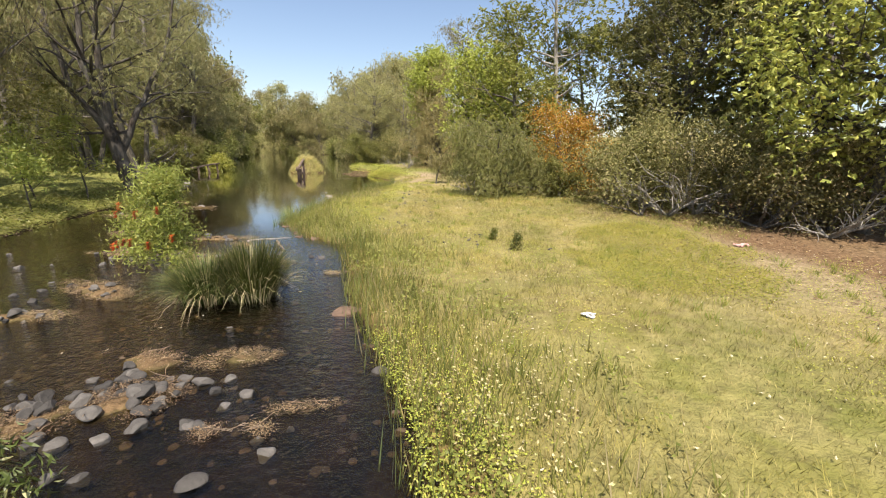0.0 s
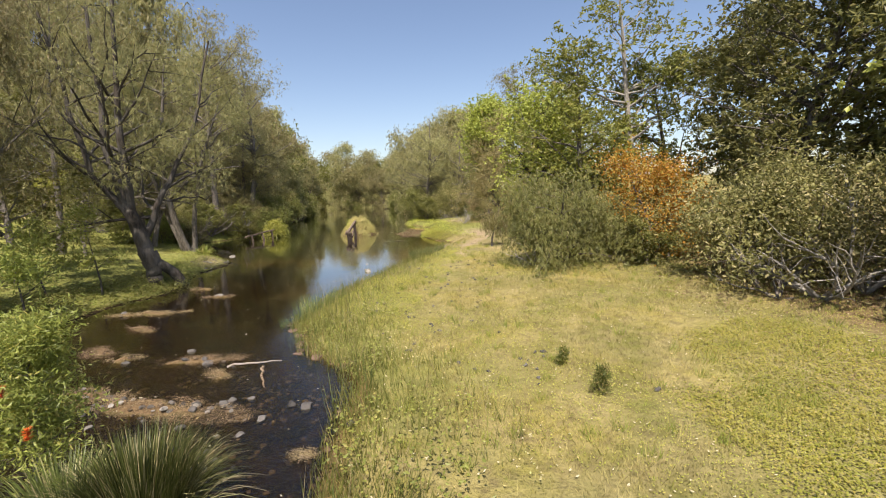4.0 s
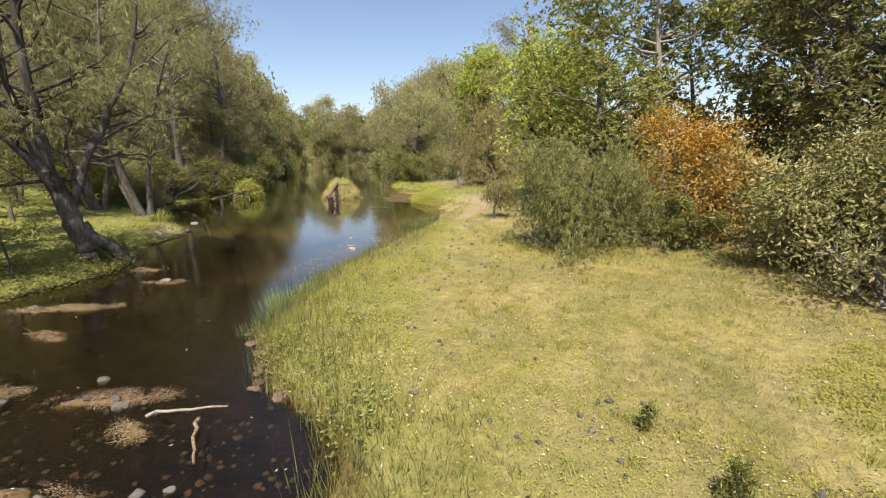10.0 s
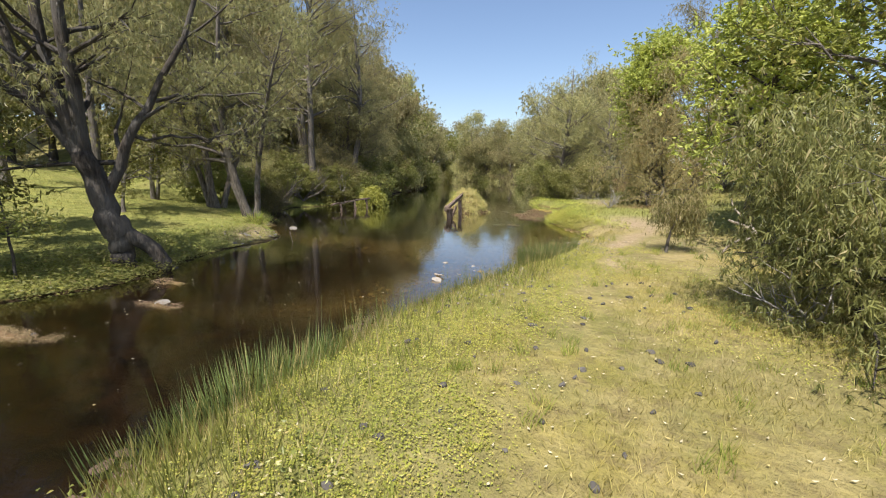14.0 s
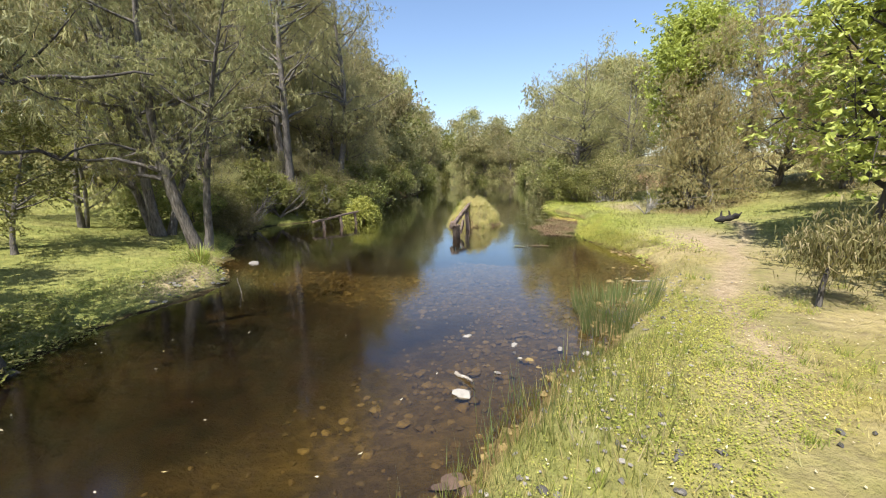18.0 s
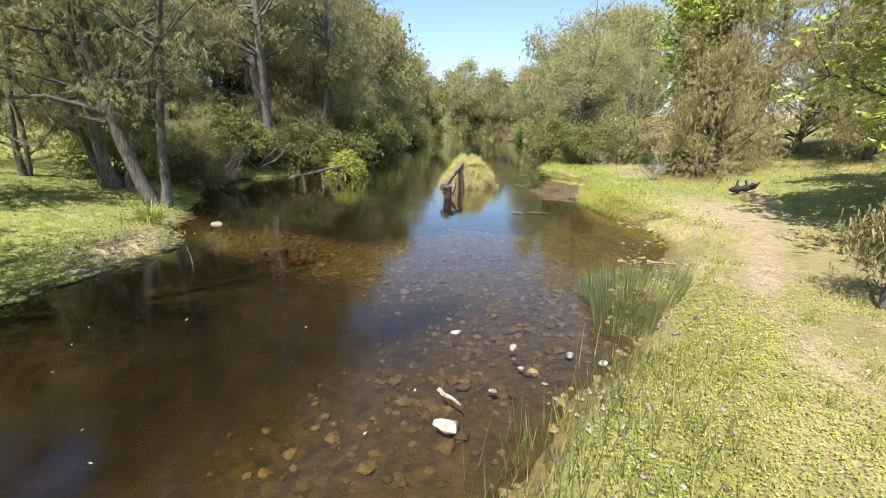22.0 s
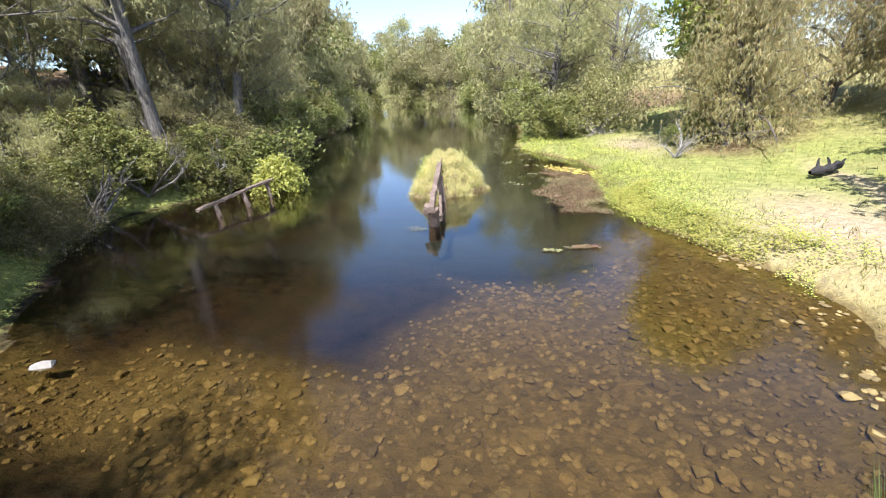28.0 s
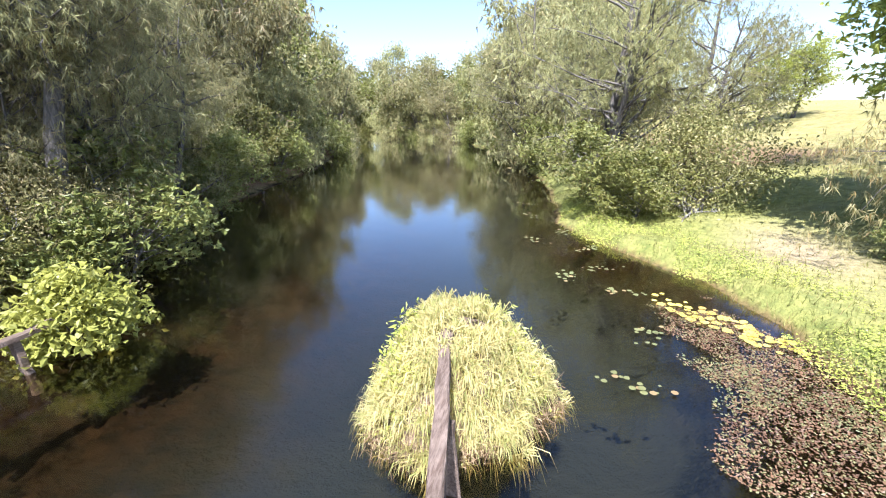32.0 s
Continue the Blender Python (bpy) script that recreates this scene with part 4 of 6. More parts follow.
def flower(parent, p, seed):
    """A red bottlebrush spike: bristles round a short stem."""
    rng = np.random.default_rng(seed)
    n = 90
    f, a = rng.uniform(0, 1, n), rng.uniform(0, 2 * np.pi, n)
    c = np.array(p) + np.stack([0 * f, 0 * f, 0.12 * f], -1)
    d = np.stack([np.cos(a), np.sin(a), 0.3 + 0 * a], -1) * 0.052
    s = np.stack([-np.sin(a), np.cos(a), 0 * a], -1) * 0.007
    under("flower", arr_mesh("flower", np.stack([c - s, c + s, c + d], 1).reshape(-1, 3), np.arange(n * 3).reshape(-1, 3), [M_RED]), parent, "red bottlebrush flower spike")


for k, p in enumerate(((-0.45, -0.40, 0.85), (-0.2, -0.50, 0.95), (0.15, -0.45, 0.9), (0.45, -0.3, 1.0), (-0.55, -0.2, 0.85), (0.05, -0.5, 1.4), (-0.3, -0.35, 1.5), (-0.1, -0.5, 0.95), (0.3, -0.35, 1.45), (-0.45, -0.25, 1.35))):
    flower(brush, p, 300 + k)


def fan_blades(rng, n, r, length, width, arch, segs=4):
    """Arching strap leaves that spring from one foot."""
    a = rng.uniform(0, 2 * np.pi, n)
    rr = r * np.sqrt(rng.uniform(0, 1, n))
    ln = length * rng.uniform(0.6, 1.15, n)
    out = arch * rng.uniform(0.3, 1.3, n) * (0.3 + 0.9 * rr / r)
    f = np.linspace(0, 1, segs + 1)
    d = np.stack([np.cos(a), np.sin(a)], -1)
    rad = rr[:, None] + (ln * out)[:, None] * f ** 1.3
    z = ln[:, None] * (f - 0.92 * np.minimum(out, 1.15)[:, None] * f ** 2.3)
    ctr = np.concatenate([d[:, None, :] * rad[..., None], z[..., None]], -1)
    side = np.stack([-np.sin(a), np.cos(a), np.zeros(n)], -1)[:, None, :]
    w = (width * rng.uniform(0.7, 1.3, n))[:, None, None] * (1 - 0.9 * f[None, :, None] ** 2) * 0.5
    vs = np.stack([ctr - side * w, ctr + side * w], 2).reshape(n, -1, 3)
    k = np.arange(segs) * 2
    q = np.stack([k, k + 1, k + 3, k + 2], -1)
    m = 2 * (segs + 1)
    return vs.reshape(-1, 3), (np.arange(n)[:, None, None] * m + q[None]).reshape(-1, 4)


def clump(name, label, x, y, seed, n, r, length, width, arch, material, category, z=None, group=""):
    rng = np.random.default_rng(seed)
    ob = thing(name, label, category, (x, y, (gz(x, y) if z is None else z) - 0.03), group)
    under("leaves", arr_mesh("leaves", *fan_blades(rng, n, r, length, width, arch), [material]), ob)
    under("dry_leaves", arr_mesh("dry_leaves", *fan_blades(rng, n // 7, r * 1.15, length * 0.9, width, arch * 1.35), [M_DRYRUSH]), ob, "drooping straw-coloured dead leaves")
    return ob


clump("mat_rush", "large mat rush clump with arching strap leaves in the riffle", -2.9, 6.6, 51, 2000, 0.36, 1.06, 0.013, 0.46, M_LOMANDRA, "grass clump", 0.0)
clump("mat_rush", "mat rush clump with arching strap leaves in the riffle", -3.55, 6.45, 52, 1500, 0.36, 0.88, 0.013, 0.60, M_LOMANDRA, "grass clump", 0.0)
clump("mat_rush", "pale drying mat rush clump on the stony shore", -15.6, 23.2, 53, 260, 0.25, 0.75, 0.022, 0.8, M_REED, "grass clump")

# grass island and old bridge timbers
def island():
    rng = np.random.default_rng(61)
    ob = thing("grass_island", "mound of long straw-yellow grass growing on old bridge timber", "island", (-12.0, 36.05, 0))
    n = 26
    u, v = np.meshgrid(np.linspace(0, 2 * np.pi, n, endpoint=False), np.linspace(0, 1, 9))
    R, H = 1.12, 1.45
    rad = R * 0.94 * v ** 0.68 * (1 + 0.10 * np.sin(3 * u + 1))
    vs = np.stack([rad * np.cos(u), rad * np.sin(u) * 1.1, -0.12 + 0.88 * H * (1 - v ** 1.75)], -1).reshape(-1, 3)
    i = (np.arange(8)[:, None] * n + np.arange(n)[None, :])
    j = (np.arange(8)[:, None] * n + (np.arange(n)[None, :] + 1) % n)
    under("mound", arr_mesh("mound", vs, np.stack([i, i + n, j + n, j], -1).reshape(-1, 4), [M_DEBRIS], True), ob, "brown matted roots")
    tus, per = 760, 34
    m = tus * per
    ta, tw = rng.uniform(0, 2 * np.pi, tus), rng.uniform(0, 1, tus) ** 0.6
    a, w = np.repeat(ta, per) + rng.normal(0, 0.03, m), np.repeat(tw, per)
    lump = np.repeat((1 + 0.10 * np.sin(3 * ta + 1) + 0.10 * np.sin(7 * ta) * tw) * rng.uniform(0.84, 1.14, tus), per)
    rd = R * w ** 0.68 * lump
    p = np.stack([rd * np.cos(a), rd * np.sin(a) * 1.1, -0.08 + H * (1 - w ** 1.75) * np.repeat(rng.uniform(0.80, 1.06, tus) * (1 + 0.09 * np.sin(2 * ta + 0.6) * np.sin(9 * tw)), per)], -1) + rng.normal(0, 0.02, (m, 3))
    out = np.stack([np.cos(a) * w, np.sin(a) * w, 0.75 - 0.6 * w], -1) + rng.normal(0, 0.6, (m, 3))
    out /= np.linalg.norm(out, axis=1, keepdims=True)
    ln = (0.21 * rng.uniform(0.4, 1.5, m) * np.repeat(rng.uniform(0.7, 1.3, tus), per))[:, None]
    side = np.cross(out, rng.normal(0, 1, (m, 3)))
    side /= np.linalg.norm(side, axis=1, keepdims=True)
    wd = 0.0042 * rng.uniform(0.6, 1.6, m)[:, None]
    mid = p + out * ln * 0.6
    tip = mid + (out * 0.35 + np.array([0, 0, -0.7])) * ln * 0.8
    vs = np.stack([p - side * wd, p + side * wd, mid + side * wd, mid - side * wd, mid - side * wd, mid + side * wd, tip + side * wd * 0.3, tip - side * wd * 0.3], 1).reshape(-1, 3)
    q = rng.uniform(0, 2 * np.pi, 700)
    qr = R * rng.uniform(0.92, 1.16, 700) * (1 + 0.10 * np.sin(3 * q + 1))
    rim = np.stack([qr * np.cos(q), qr * np.sin(q) * 1.1, rng.uniform(0.0, 0.10, 700)], -1)
    under("root_fringe", arr_mesh("root_fringe", *leaf_tris(rng, rim, 5, 0.05, 0.16, 0.010, 0.1, 0.4, False), [M_LITTER]), ob, "brown matted roots and dead stems at the waterline")
    under("grass", arr_mesh("grass", vs, np.arange(m * 8).reshape(-1, 4), [M_STRAW]), ob)
    q = rng.uniform(0, 2 * np.pi, 300)
    qw = rng.uniform(0.35, 1, 300)
    herbs = np.stack([R * 1.04 * qw ** 0.68 * np.cos(q), R * 1.14 * qw ** 0.68 * np.sin(q), H * (1 - qw ** 1.75) + 0.02], -1)
    herbs = herbs[np.sin(2 * q + 1.0) + 0.6 * np.sin(5 * q) > 0.25]
    under("creeper", arr_mesh("creeper", *leaf_tris(rng, herbs, 6, 0.09, 0.10, 0.035, 0.2, 0.5, True), [M_HERB]), ob, "yellow-green creeper growing through the grass")


island()


def timber(name, a, b, w, h, parent, material=None, seed=0, label="", segs=7):
    """A worn, slightly crooked squared timber from a to b, as a part."""
    rng = np.random.default_rng(seed)
    a, b = np.array(a, float), np.array(b, float)
    d = (b - a) / np.linalg.norm(b - a)
    ref = np.array([0, 0, 1.0]) if abs(d[2]) < 0.8 else np.array([0, 1.0, 0])
    s = np.cross(d, ref)
    s /= np.linalg.norm(s)
    u = np.cross(s, d)
    prof = np.array([(-.5, -.38), (-.38, -.5), (.38, -.5), (.5, -.38), (.5, .38), (.38, .5), (-.38, .5), (-.5, .38)])
    rings = []
    for f in np.linspace(0, 1, segs):
        c = a + (b - a) * f + rng.normal(0, 0.010, 3)
        pr = prof * (1 + rng.normal(0, 0.06, prof.shape))
        rings.append(c + s * (pr[:, :1] * w) + u * (pr[:, 1:] * h))
    vs = np.array(rings).reshape(-1, 3)
    i = np.arange(segs - 1)[:, None] * 8 + np.arange(8)[None, :]
    j = np.arange(segs - 1)[:, None] * 8 + (np.arange(8)[None, :] + 1) % 8
    q = np.stack([i, j, j + 8, i + 8], -1).reshape(-1, 4)
    e = (segs - 1) * 8
    caps = [[7, 2, 1, 0], [7, 4, 3, 2], [7, 6, 5, 4], [e, e + 1, e + 2, e + 7], [e + 2, e + 3, e + 4, e + 7], [e + 4, e + 5, e + 6, e + 7]]
    return under(name, arr_mesh(name, vs, np.concatenate([q, np.array(caps)]), [material or M_TIMBER]), parent, label)


def pier():
    ob = thing("bridge_pier", "broken timber bridge pier leaning in the water by the grass island", "bridge ruin")
    timber("post", (-11.16, 32.08, -0.45), (-11.08, 31.9, 0.52), 0.27, 0.24, ob, seed=1)
    timber("beam", (-10.98, 31.45, 0.60), (-12.05, 35.7, 1.16), 0.15, 0.17, ob, seed=3, segs=14)
    timber("plank", (-10.90, 31.95, 0.20), (-11.15, 32.75, 0.55), 0.09, 0.22, ob, seed=4, label="split plank lying against the beam")
    timber("stump", (-11.2, 31.72, 0.42), (-11.12, 31.6, 0.66), 0.20, 0.16, ob, seed=5, segs=4)
    timber("stump", (-10.97, 31.75, 0.30), (-10.93, 31.62, 0.58), 0.12, 0.14, ob, seed=7, segs=4)
    timber("plank", (-11.62, 34.4, -0.3), (-11.72, 34.5, 0.84), 0.20, 0.07, ob, seed=6)


pier()


def jetty():
    ob = thing("old_jetty", "ruined timber jetty rail on leaning posts by the woods", "jetty")
    timber("rail", (-18.82, 35.35, 0.66), (-18.93, 31.5, 0.42), 0.16, 0.09, ob, seed=11, segs=12)
    for k, (x, y, top) in enumerate(((-18.78, 33.5, 0.52), (-18.82, 32.2, 0.43), (-18.8, 34.8, 0.60))):
        timber("post", (x + 0.07, y + 0.02, -0.35), (x - 0.06, y, top), 0.13, 0.12, ob, seed=12 + k)


jetty()


def dome_bush(name, label, x, y, r, h, n, material, seed, leaf, width, category="bush", z=0.0):
    rng = np.random.default_rng(seed)
    ob = thing(name, label, category, (x, y, z))
    a, w = rng.uniform(0, 2 * np.pi, n), rng.uniform(0, 1, n)
    k = rng.uniform(0.55, 1.05, n)
    p = np.stack([r * k * np.sin(w * np.pi / 2) * np.cos(a), r * k * np.sin(w * np.pi / 2) * np.sin(a), h * k * np.cos(w * np.pi / 2)], -1)
    p += 0.12 * r * np.stack([np.sin(7 * a), np.cos(5 * a + 2), np.sin(6 * a)], -1)
    stems = [tube(wander(rng, (0, 0, -0.4), rng.normal(0, 0.5, 3) + np.array([0, 0, 0.9]), h, 5, 0.15), 0.02 * np.linspace(1, .2, 6), 4) for _ in range(14)]
    under("stems", arr_mesh("stems", *join(stems), [M_BARK], True), ob)
    under("leaves", arr_mesh("leaves", *leaf_tris(rng, p, 2, 0.07, leaf, width, 0.25, 0.4, True), [material]), ob)
    return ob


dome_bush("vine_bush", "bright yellow-green vine bush over the jetty end", -19.15, 35.9, 1.05, 1.25, 2300, M_LIME, 62, 0.16, 0.09)

# meadow shrubs
def tuft_shrub(x, y, h, seed):
    tree("seedling_shrub", "knee-high dark-green seedling on the meadow", at(x, y, 0.0), seed, h, r0=0.012, stems=1, jitter=0.02, limb_n=20, limb_len=0.30 * h, start=0.10, lift=0.05, limb_up=1.3, leafmat=M_MARSH, barkmat=M_BARK,
         per=3, spread=0.022, leaf=0.075, width=0.014, droop=-0.2, quads=True, category="shrub", group="meadow seedlings")


tuft_shrub(1.75, 9.5, 0.55, 71)
tuft_shrub(1.33, 10.5, 0.42, 72)


# ---- grass, reeds and herbs ----
def blades(name, label, x, y, length, width, lean, material, seed, category="grass"):
    """Grass as single tapering blades rooted at x, y."""
    rng = np.random.default_rng(seed)
    n = len(x)
    z = ground_z(x, y) - 0.01
    a = rng.uniform(0, 2 * np.pi, n)
    d = np.stack([np.cos(a) * lean, np.sin(a) * lean, np.ones(n)], -1) * (length * rng.uniform(0.5, 1.3, n))[:, None]
    b = rng.uniform(0, 2 * np.pi, n)
    s = np.stack([np.cos(b), np.sin(b), np.zeros(n)], -1) * (width * rng.uniform(0.6, 1.3, n) * 0.5)[:, None]
    p = np.stack([x, y, z], -1)
    vs = np.stack([p - s, p + s, p + d], 1).reshape(-1, 3)
    return tagged(new(name, arr_mesh(name, vs, np.arange(n * 3).reshape(-1, 3), [material])), label, category, kind="stuff")


def scatter(rng, n, x0, x1, y0, y1, keep):
    x, y = rng.uniform(x0, x1, n), rng.uniform(y0, y1, n)
    k = keep(x, y, rng.uniform(0, 1, n))
    return x[k], y[k]


def right_d(x, y):
    return x - np.interp(y, RIGHT_Y, RIGHT_X)


def left_d(x, y):
    return np.interp(y, LEFT_Y, LEFT_X) - x


def track_w(x, y):
    px = np.interp(y, [p[1] for p in PATH_LINE], [p[0] for p in PATH_LINE])
    t = np.exp(-((x - px) / 0.5) ** 2) * sstep((y - 13) / 7) * sstep((40 - y) / 5)
    t = np.maximum(t, np.exp(-(((x - 8.2) / 3.2) ** 2 + ((y - 8.5) / 4.0) ** 2)))
    t = np.maximum(t, np.exp(-(((x + 2.2) / 2.0) ** 2 + ((y - 31.5) / 2.6) ** 2)))
    return np.maximum(t, 0.8 * np.exp(-(((x + 0.6) / 1.6) ** 2 + ((y - 25.5) / 3.5) ** 2)))


rg = np.random.default_rng(8)
x, y = scatter(rg, 430000, -6, 9, -1, 30, lambda x, y, r: (right_d(x, y) > 0.15) & (r > track_w(x, y)) & (r < 0.55 + 0.45 * wav(x, y, 2.3, 9)) & (r < 1.25 - y / 34))
blades("meadow_grass", "short yellow-green meadow grass with straw patches", x, y, 0.095 + 0.04 * wav(x, y, 3, 2), 0.0095, 0.6, M_GRASS, 81)
x, y = scatter(rg, 60000, -9, 14, 28, 60, lambda x, y, r: (right_d(x, y) > 0.2) & (r > track_w(x, y)) & (r < 1.15 - y / 80))
blades("slope_grass", "short green grass on the slope", x, y, 0.11, 0.022, 0.5, M_LAWN, 82)
x, y = scatter(rg, 110000, -36, -7, 4, 29, lambda x, y, r: (left_d(x, y) > 0.3) & (r < 1.1 + left_d(x, y) * -0.03))
blades("lawn_grass", "mown green grass on the far bank", x, y, 0.075, 0.016, 0.5, M_LAWN, 83)
# scattered taller tufts
tc = rg.uniform(0, 1, (420, 2)) * np.array([13.0, 25.0]) + np.array([-5.0, 1.0])
tc = tc[right_d(tc[:, 0], tc[:, 1]) > 0.6]
x = np.repeat(tc[:, 0], 36) + rg.normal(0, 0.06, len(tc) * 36)
y = np.repeat(tc[:, 1], 36) + rg.normal(0, 0.06, len(tc) * 36)
blades("grass_tufts", "taller tufts of green grass scattered on the meadow", x, y, 0.17, 0.010, 0.45, M_REED, 88)
# taller fringe by the water
x, y = scatter(rg, 60000, -6, 2.5, -1, 22, lambda x, y, r: (right_d(x, y) > -0.15) & (right_d(x, y) < 1.5 + 0.5 * wav(x, y, 1.1, 3)) & (r < 1.2 - 0.65 * right_d(x, y)))
blades("fringe_grass", "tall green grass fringe along the water", x, y, 0.30 + 0.10 * wav(x, y, 1.9, 4), 0.012, 0.28, M_MARSH, 84)
x, y = scatter(rg, 5200, -6, 2.5, 2, 22, lambda x, y, r: (np.abs(right_d(x, y) - 0.1) < 0.45) & (wav(x, y, 1.3, 8) > -0.2))
blades("rushes", "thin green rushes standing at the water edge", x, y, 0.62, 0.012, 0.16, M_RUSH, 85)


x, y = scatter(rg, 26000, -13, -2, 29, 52, lambda x, y, r: (right_d(x, y) > -0.1) & (right_d(x, y) < 2.8) & (r < 1.1 - 0.3 * right_d(x, y)) & (wav(x, y, 1.0, 12) > -0.45))
blades("marsh_grass", "lush green marsh grass on the far shore", x, y, 0.20 + 0.07 * wav(x, y, 1.7, 4), 0.014, 0.35, M_MARSH, 86)
x, y = scatter(rg, 16000, -24, -11, 9, 40, lambda x, y, r: (left_d(x, y) > 0.1) & (left_d(x, y) < 1.6) & (wav(x, y, 1.3, 13) > -0.3))
blades("bank_grass", "shaded green grass fringe on the far bank", x, y, 0.20, 0.014, 0.35, M_MARSH, 87)


def reed_patch(label, cx, cy, rx, ry, n, h, seed):
    rng = np.random.default_rng(seed)
    a, r = rng.uniform(0, 2 * np.pi, n), np.sqrt(rng.uniform(0, 1, n))
    x, y = cx + rx * r * np.cos(a) * (1 + 0.3 * np.sin(3 * a)), cy + ry * r * np.sin(a)
    blades("reeds", label, x, y, h * (0.75 + 0.35 * wav(x, y, 3.0, seed)) * (1.1 - 0.5 * r) * rng.uniform(0.5, 1.15, n), 0.011, 0.24, M_RUSH, seed, "reeds")


reed_patch("patch of upright blue-green reeds in the shallows", -4.0, 24.0, 0.75, 1.5, 2300, 0.85, 91)
reed_patch("thin reeds at the corner of the meadow", -4.9, 14.2, 0.5, 1.6, 900, 0.75, 92)
# rank growth on the near shore: leafy clumps, dry stems, sedge
keep_shore = lambda x, y, r: (right_d(x, y) > 0.0) & (right_d(x, y) < 2.3 + 0.7 * wav(x, y, 1.5, 14)) & (r < 1.15 - 0.4 * right_d(x, y))
x, y = scatter(rg, 26000, -6, 2.5, 0, 13.5, lambda x, y, r: keep_shore(x, y, r) & (wav(x, y, 2.6, 19) > -0.25))
blades("shore_sedge", "rank dark-green sedge on the near shore", x, y, 0.26 + 0.12 * wav(x, y, 2.6, 19), 0.014, 0.35, M_SHRUB, 131)
x, y = scatter(rg, 9000, -6, 2.5, 0, 20, lambda x, y, r: keep_shore(x, y, r) & (wav(x, y, 1.9, 23) > -0.1))
blades("dry_stems", "dry reddish-brown grass stems on the near shore", x, y, 0.36, 0.009, 0.4, M_DRYRUSH, 132)
# leafy herbs
def herb(label, n, x0, x1, y0, y1, keep, size, material, seed, lift=0.03):
    rng = np.random.default_rng(seed)
    x, y = scatter(rng, n, x0, x1, y0, y1, keep)
    c = np.stack([x, y, np.maximum(ground_z(x, y), 0) + lift], -1)
    tagged(new("herbs", arr_mesh("herbs", *leaf_tris(rng, c, 3, (0.04, 0.04, lift * 0.6), size, size * 0.6, 0, 0.7, True), [material])), label, "herbs", kind="stuff")


herb("bright creeping herb along the water edge", 13000, -1.5, 2, 0, 6, lambda x, y, r: (right_d(x, y) > -0.05) & (right_d(x, y) < 0.8) & (r < 1.1 - right_d(x, y)) & (y < 5.2), 0.030, M_HERB, 93, 0.07)
herb("yellow-green creeping herb patches on the meadow", 60000, -5, 9, 1, 26, lambda x, y, r: (right_d(x, y) > 0.5) & (wav(x, y, 1.2, 11) + 0.5 * r > 0.35), 0.026, M_HERB, 94)
herb("vivid yellow-green herb carpet on the meadow", 34000, 2, 9, 5.5, 14, lambda x, y, r: (((x - 5.0 - 0.15 * (y - 9.5)) / 2.0) ** 2 + ((y - 9.6) / 3.4) ** 2 + 0.55 * wav(x, y, 2.4, 17) + 0.4 * r < 1.0), 0.036, M_HERB, 99, 0.035)
herb("yellow-green clover patches near the shore", 26000, -5, 0, 12, 25, lambda x, y, r: (right_d(x, y) > 0.4) & (right_d(x, y) < 2.6 + 0.5 * r) & (wav(x, y, 1.7, 15) > -0.15), 0.030, M_HERB, 97)
herb("leafy green herbs among the shore grass", 9000, -6, 2.5, 0, 13.5, lambda x, y, r: keep_shore(x, y, r) & (wav(x, y, 2.1, 27) > 0.0), 0.055, M_MID, 133, 0.20)
herb("golden-brown dying herbs among the shore grass", 4500, -6, 2.5, 0, 13.5, lambda x, y, r: keep_shore(x, y, r) & (wav(x, y, 1.7, 29) > 0.2), 0.04, M_DRYRUSH, 134, 0.18)
herb("dark leafy herbs in the shade along the far bank of the riffle", 22000, -17, -6.5, 3, 19, lambda x, y, r: (left_d(x, y) > -0.15) & (left_d(x, y) < 2.6 + 0.8 * wav(x, y, 1.2, 31)) & (r < 1.1 - 0.25 * left_d(x, y)), 0.09, M_SHRUB, 135, 0.13)
herb("lush marsh herbs on the far shore", 36000, -11, -2, 29, 50, lambda x, y, r: (right_d(x, y) > -0.25) & (right_d(x, y) < 2.6 * r + 0.3) & (wav(x, y, 1.5, 6) > -0.35), 0.05, M_HERB, 95, 0.09)
herb("clump of bright yellow-green broad-leaved herbs on the far shore", 9000, -7, -3, 30.2, 35.5, lambda x, y, r: (right_d(x, y) > -0.15) & (right_d(x, y) < 1.1 + 0.3 * wav(x, y, 2.0, 4) - 0.25 * r), 0.055, M_HERB, 98, 0.13)
herb("green herbs under the she-oaks", 30000, -24, -11, 10, 36, lambda x, y, r: (left_d(x, y) > 0.1) & (left_d(x, y) < 2.4), 0.06, M_MID, 96, 0.06)


# ---- stones ----
def cut_rock(v, planes):
    for n, d in planes:
        k = v.dot(n) - d
        if k > 0:
            v = v - n * k
    return v


def stone_mesh(name, seed, material, flat=0.45, sub=2):
    bm = bmesh.new()
    bmesh.ops.create_icosphere(bm, subdivisions=sub, radius=0.5)
    rng = np.random.default_rng(seed)
    k = rng.uniform(0.7, 1.25, 3)
    planes = [(Vector(rng.normal(0, 1, 3)).normalized(), rng.uniform(0.22, 0.40)) for _ in range(7)]
    for v in bm.verts:
        v.co = cut_rock(v.co, planes)
        f = 1 + 0.22 * noise.noise(v.co * 2.1 + Vector((seed * 3.1, 0, 0)))
        v.co = Vector((v.co.x * k[0] * f, v.co.y * k[1] * f, v.co.z * flat * f))
    me = bpy.data.meshes.new(name)
    bm.to_mesh(me)
    bm.free()
    me.materials.append(material)
    me.polygons.foreach_set("use_smooth", np.zeros(len(me.polygons), dtype=bool))
    return me


